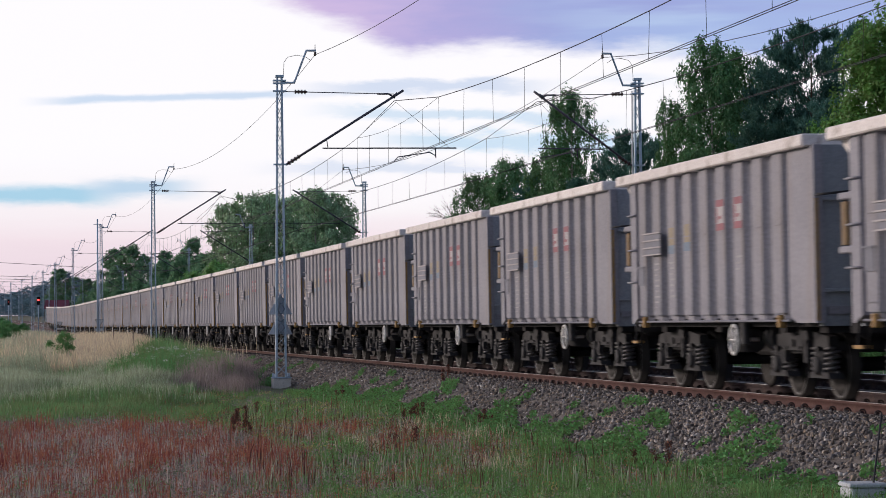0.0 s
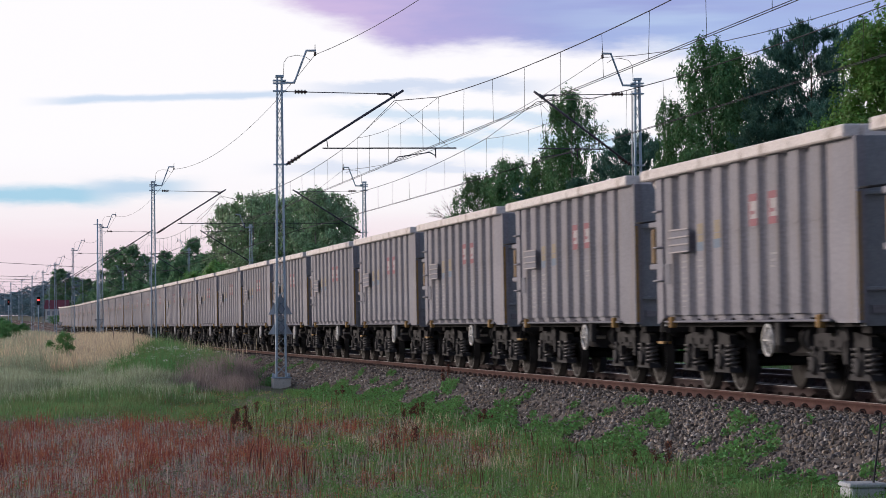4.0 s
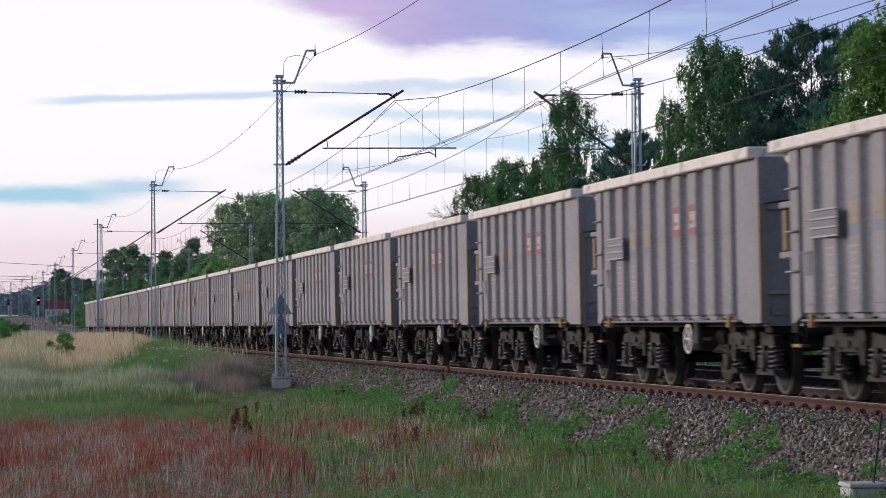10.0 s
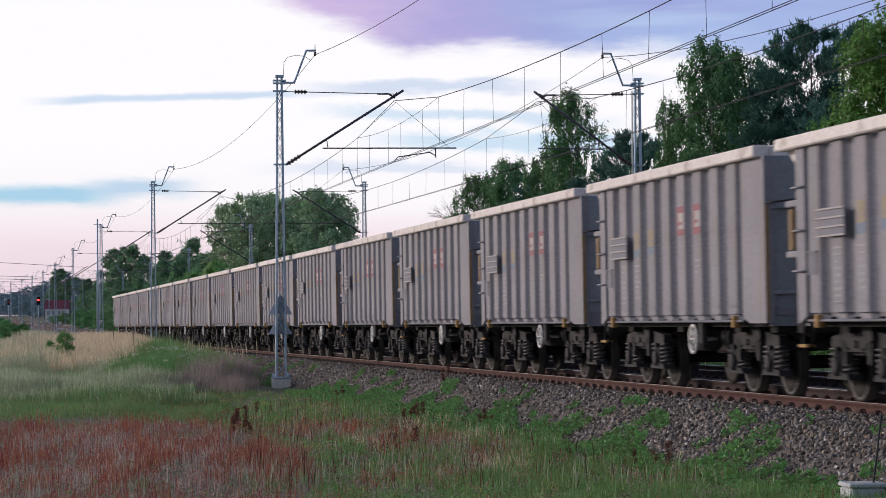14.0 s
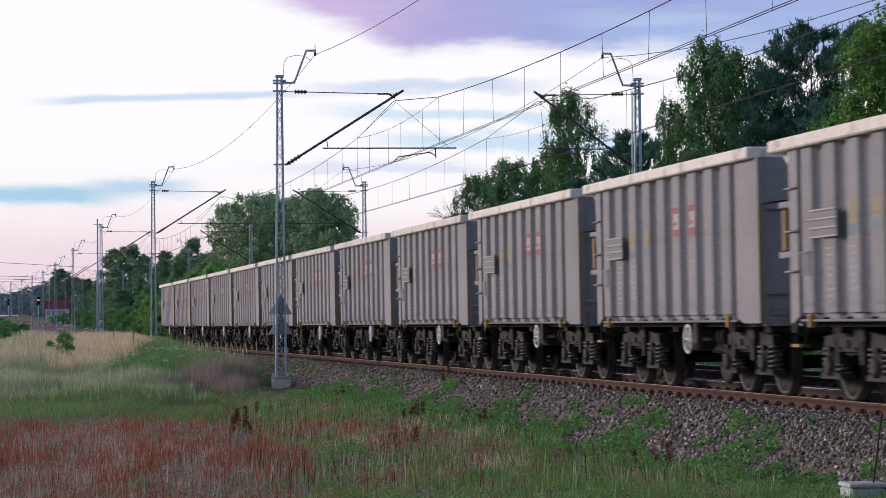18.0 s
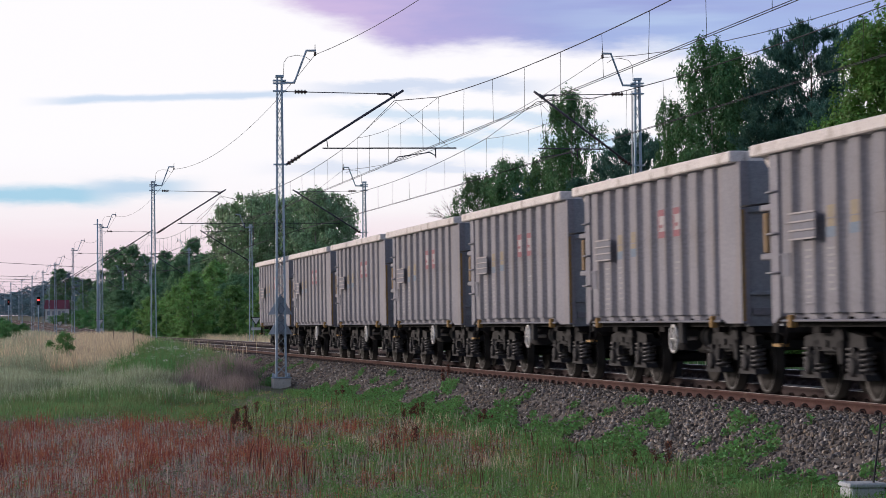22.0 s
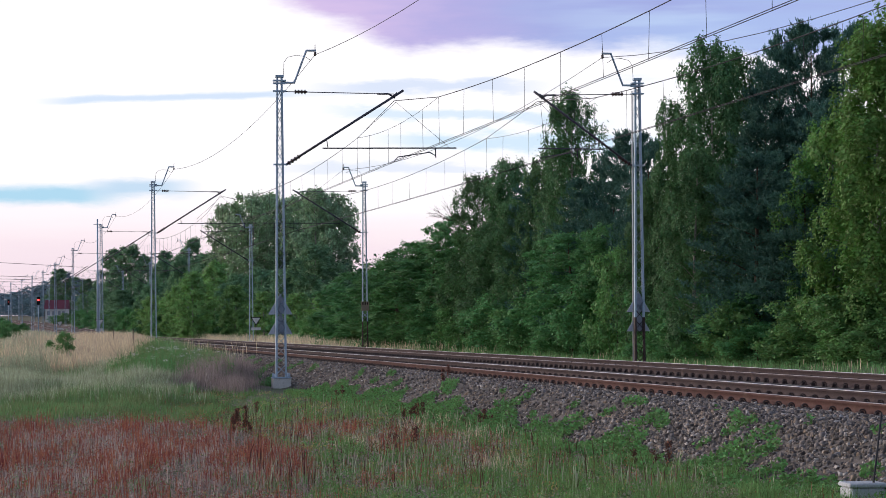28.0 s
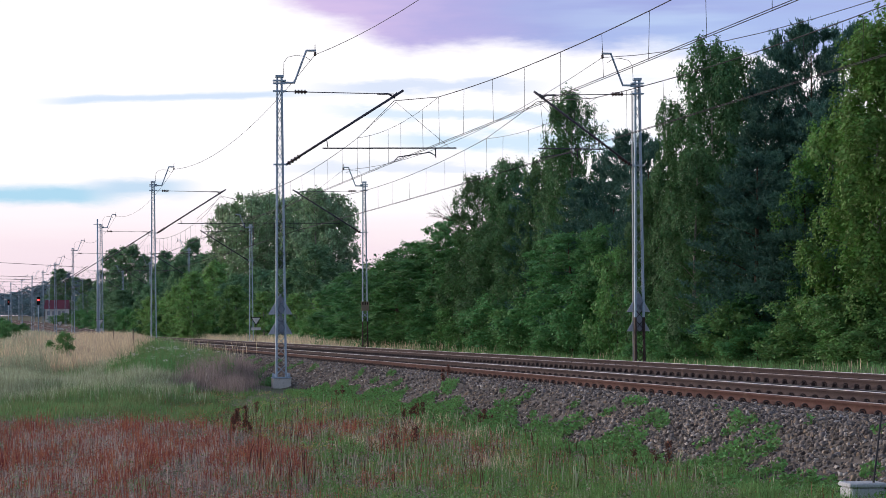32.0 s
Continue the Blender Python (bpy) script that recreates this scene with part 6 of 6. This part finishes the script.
def dock_plant(rng, h):
    """A standing dock stalk with dark seed clusters."""
    d = thing("dock_plant", "dark red-brown dock stalk gone to seed", "plant", "dock stalks in the field")
    b = Build()
    pts = [Vector((0.03 * math.sin(k * 1.3), 0.03 * math.cos(k), h * k / 5)) for k in range(6)]
    b.path(pts, 0.006, 5)
    part("stem", b, M_SORREL, d)
    n = 26
    f = rng.uniform(0.3, 1.0, n)
    cen = np.stack([rng.normal(0, 0.02, n), rng.normal(0, 0.02, n), f * h], -1)
    co, q = leaf_cloud(rng, cen, np.full((n, 3), 0.012), 12, 0.010)
    part("seed_head", quick_mesh("seed_head", co, [], q, M_DOCK), None, d)
    return d


def scatter_docks():
    rng = np.random.default_rng(77)
    models = [dock_plant(rng, h) for h in (0.28, 0.36, 0.24)]
    # x, y of clumps in the field
    spots = ((-4.02, 48.5), (-3.34, 43.1), (-3.86, 53.2), (-2.53, 64.8), (-0.66, 49.8), (-0.73, 39.7), (-0.1, 58.2), (0.65, 46.4), (2.6, 33.0), (-0.5, 50.4), (-3.7, 47.6))
    for i, (x, y) in enumerate(spots):
        for j in range(3):
            px, py = x + float(rng.normal(0, 0.12)), y + float(rng.normal(0, 0.3))
            m = Matrix.Translation((px, py, float(ground_z(px, py)) - 0.02)) @ Matrix.Rotation(float(rng.uniform(0, 6.28)), 4, "Z")
            n = i * 3 + j
            if n < 3:
                models[n].matrix_world = m
            else:
                copy_thing(models[n % 3], m)


def make_box():
    c = thing("cable_cabinet", "pale grey concrete cable box beside the slope", "cable box", at=Matrix.Translation((4.14, 26.0, -0.975)) @ Matrix.Rotation(0.12, 4, "Z"))
    b = Build()
    b.box(-0.18, 0.18, -0.20, 0.20, -0.15, 0.38, 0.02)
    part("body", b, M_BOX, c)
    b = Build()
    b.box(-0.195, 0.195, -0.215, 0.215, 0.38, 0.425, 0.012)
    part("lid", b, M_BOX, c)
    rod = thing("marker_rod", "thin leaning grey steel rod", "rod")
    b = Build()
    b.tube((4.12, 25.6, -1.0), (4.40, 26.4, 0.12), 0.011, seg=6)
    part("shaft", b, M_BOGIE, rod)


def signal(s, off, lit, label):
    sg = thing("railway_signal", label, "signal", "signals", at=line_pose(s, off))
    b = Build()
    b.tube((0, 0, -0.6), (0, 0, 4.6), 0.09, 0.07, seg=8)
    part("post", b, M_MAST, sg)
    b = Build()
    b.box(-0.10, 0.10, -0.24, 0.24, 3.75, 4.95, 0.04)
    part("lamp_housing", b, M_UNDER, sg, "black lamp housing")
    b = Build()
    b.lathe([(0.10, 0.02), (0.13, 0.15), (0.14, 0.02)], "x", 12, at=(0, 0, 4.45))
    part("red_lamp", b, lit, sg, "glowing red lamp")


def triangle_board(s, off, label):
    """A white triangle, point down, on a short post."""
    b0 = thing("warning_board", label, "railway sign", "triangle boards", at=line_pose(s, off))
    b = Build()
    b.tube((0, 0, -0.9), (0, 0, 1.25), 0.035, seg=6)
    part("post", b, M_MASTDARK, b0)
    b = Build()
    b.prism([(-0.37, 1.60), (0.37, 1.60), (0.0, 1.03)], 0.03, 0.05, "x")
    pl = part("plate", b, M_UNDER, b0, "black-edged plate")
    b = Build()
    b.prism([(-0.29, 1.56), (0.29, 1.56), (0.0, 1.11)], 0.05, 0.06, "x")
    part("white_field", b, M_WHITE, pl, "white triangle")
    b = Build()
    b.box(0.03, 0.05, -0.33, 0.33, 0.72, 0.90)
    part("lower_plate", b, M_WHITE, b0)


def make_house():
    h = thing("house", "distant house with white walls and a maroon roof", "house", at=Matrix.Translation((-95.8, 650.0, 3.5)) @ Matrix.Diagonal((0.86, 0.86, 0.86, 1)))
    b = Build()
    b.box(-3.0, 3.0, -3, 3, -1.5, 2.3)
    wall = part("wall", b, M_WHITE, h)
    b = Build()
    b.prism([(-3.5, 2.3), (3.5, 2.3), (0.0, 4.9)], -3.4, 3.4, "x")
    part("roof", b, M_ROOF, h, "maroon tiled roof")
    for x in (-2.1, -0.6, 1.0, 2.2):
        b = Build()
        b.box(x - 0.42, x + 0.42, -3.03, -2.99, 0.5, 1.7)
        win = part("window", b, M_ENDWALL, wall)
        b = Build()
        b.box(x - 0.5, x + 0.5, -3.06, -3.031, 0.4, 0.5)
        part("sill", b, M_CONCRETE, win)


# ends of the far crossing wires: x, z, x, z
CROSSING = ((-110.0, 10.9, -64.0, 9.02), (-110.0, 10.4, -64.0, 8.56), (-110.0, 9.4, -64.0, 8.2), (-110.0, 14.0, -59.3, 10.7))


def make_signs_and_far_things():
    red = glow_mat("red_signal_light", (1.0, 0.03, 0.03), 9.0)
    signal(359, 3.3, red, "railway signal showing red on a grey post")
    dim = glow_mat("dim_red_signal_light", (0.6, 0.05, 0.05), 0.35)
    signal(516, 3.3, dim, "distant railway signal showing red")
    triangle_board(150.4, -6.5, "white triangle board on a dark post beyond the tracks")
    triangle_board(174.0, 3.0, "white triangle board on a dark post in the grass")
    triangle_board(272.0, 3.0, "distant white triangle board beside the track")
    make_house()
    pole = thing("tall_pole", "tall thin grey steel pole with a short crossbar", "pole", at=line_pose(170, 3.3))
    b = Build()
    b.tube((0, 0, -0.8), (0, 0, 9.1), 0.10, 0.05, seg=8)
    part("shaft", b, M_MAST, pole)
    b = Build()
    b.tube((0, -0.3, 8.7), (0, 0.3, 8.7), 0.03, seg=6)
    part("crossbar", b, M_MAST, pole)
    power = thing("power_line", "thin dark power wires crossing far off beyond the signals", "power line")
    for x0, z0, x1, z1 in CROSSING:
        b = Build()
        b.path([(x0 + (x1 - x0) * k / 8, 420.0, z0 + (z1 - z0) * k / 8 - 0.25 * k / 8 * (1 - k / 8)) for k in range(9)], 0.035, 4)
        part("wire", b, M_WIRE, power)
    for x, y, h in ((-12.1, 96.0, 0.9), (-10.8, 91.0, 1.0)):
        st = thing("stake", "thin dark wooden stake in dry grass", "stake", "stakes in the grass", at=Matrix.Translation((x, y, float(ground_z(x, y)))))
        b = Build()
        b.tube((0, 0, -0.2), (0.02, 0, h), 0.02, 0.016, seg=5)
        part("shaft", b, M_MASTDARK, st)


make_ground()
make_ballast()
make_masts()
make_wires(0.0, NEAR_OFF - 1.06, 0.0, "overhead wires above the near track")
make_wires(-ISO, FAR_OFF + 1.06, -0.3, "overhead wires above the far track")
WAGON_FIRST, WAGON_LAST = -1, 33
WAGONS = {WAGON_FIRST: build_wagon(wagon_pose(WAGON_FIRST, 0))}
for k in range(WAGON_FIRST + 1, WAGON_LAST + 1):
    WAGONS[k] = copy_thing(WAGONS[WAGON_FIRST], wagon_pose(k, 0))
plant()
bare_tree(1.9, 134.0, 8.9)
deep_woods()
sow()
scatter_docks()
make_box()
make_signs_and_far_things()
stone_meshes()
make_track(0.0, 0.0, 0.014, "near_track", "railway track with rusty rails on concrete sleepers")
make_track(-ISO, 0.02, 0.014, "far_track", "second railway track with rusty rails on concrete sleepers")


def motions():
    for k, w in WAGONS.items():
        walk(w, [(t, wagon_pose(k, t)) for t in range(0, 33, 2)])
    # all wheelsets at one place under their wagons roll alike and share one action
    first = [o for o in WAGONS[WAGON_FIRST].children if o.name.startswith("wheelset")]
    shared = {}
    for o in first:
        x = round(o.location.x, 2)
        rows = [(f / FPS, Matrix.Translation((x, 0, WHEEL_R)) @ Matrix.Rotation(train_shift(f / FPS) / WHEEL_R, 4, "Y")) for f in range(0, 32 * FPS + 1)]
        walk(o, rows)
        shared[x] = o.animation_data
    for k, w in WAGONS.items():
        if k == WAGON_FIRST:
            continue
        for o in w.children:
            if o.name.startswith("wheelset"):
                src = shared[round(o.location.x, 2)]
                o.rotation_mode = "QUATERNION"
                data = o.animation_data_create()
                data.action = src.action
                data.action_slot = src.action_slot


motions()
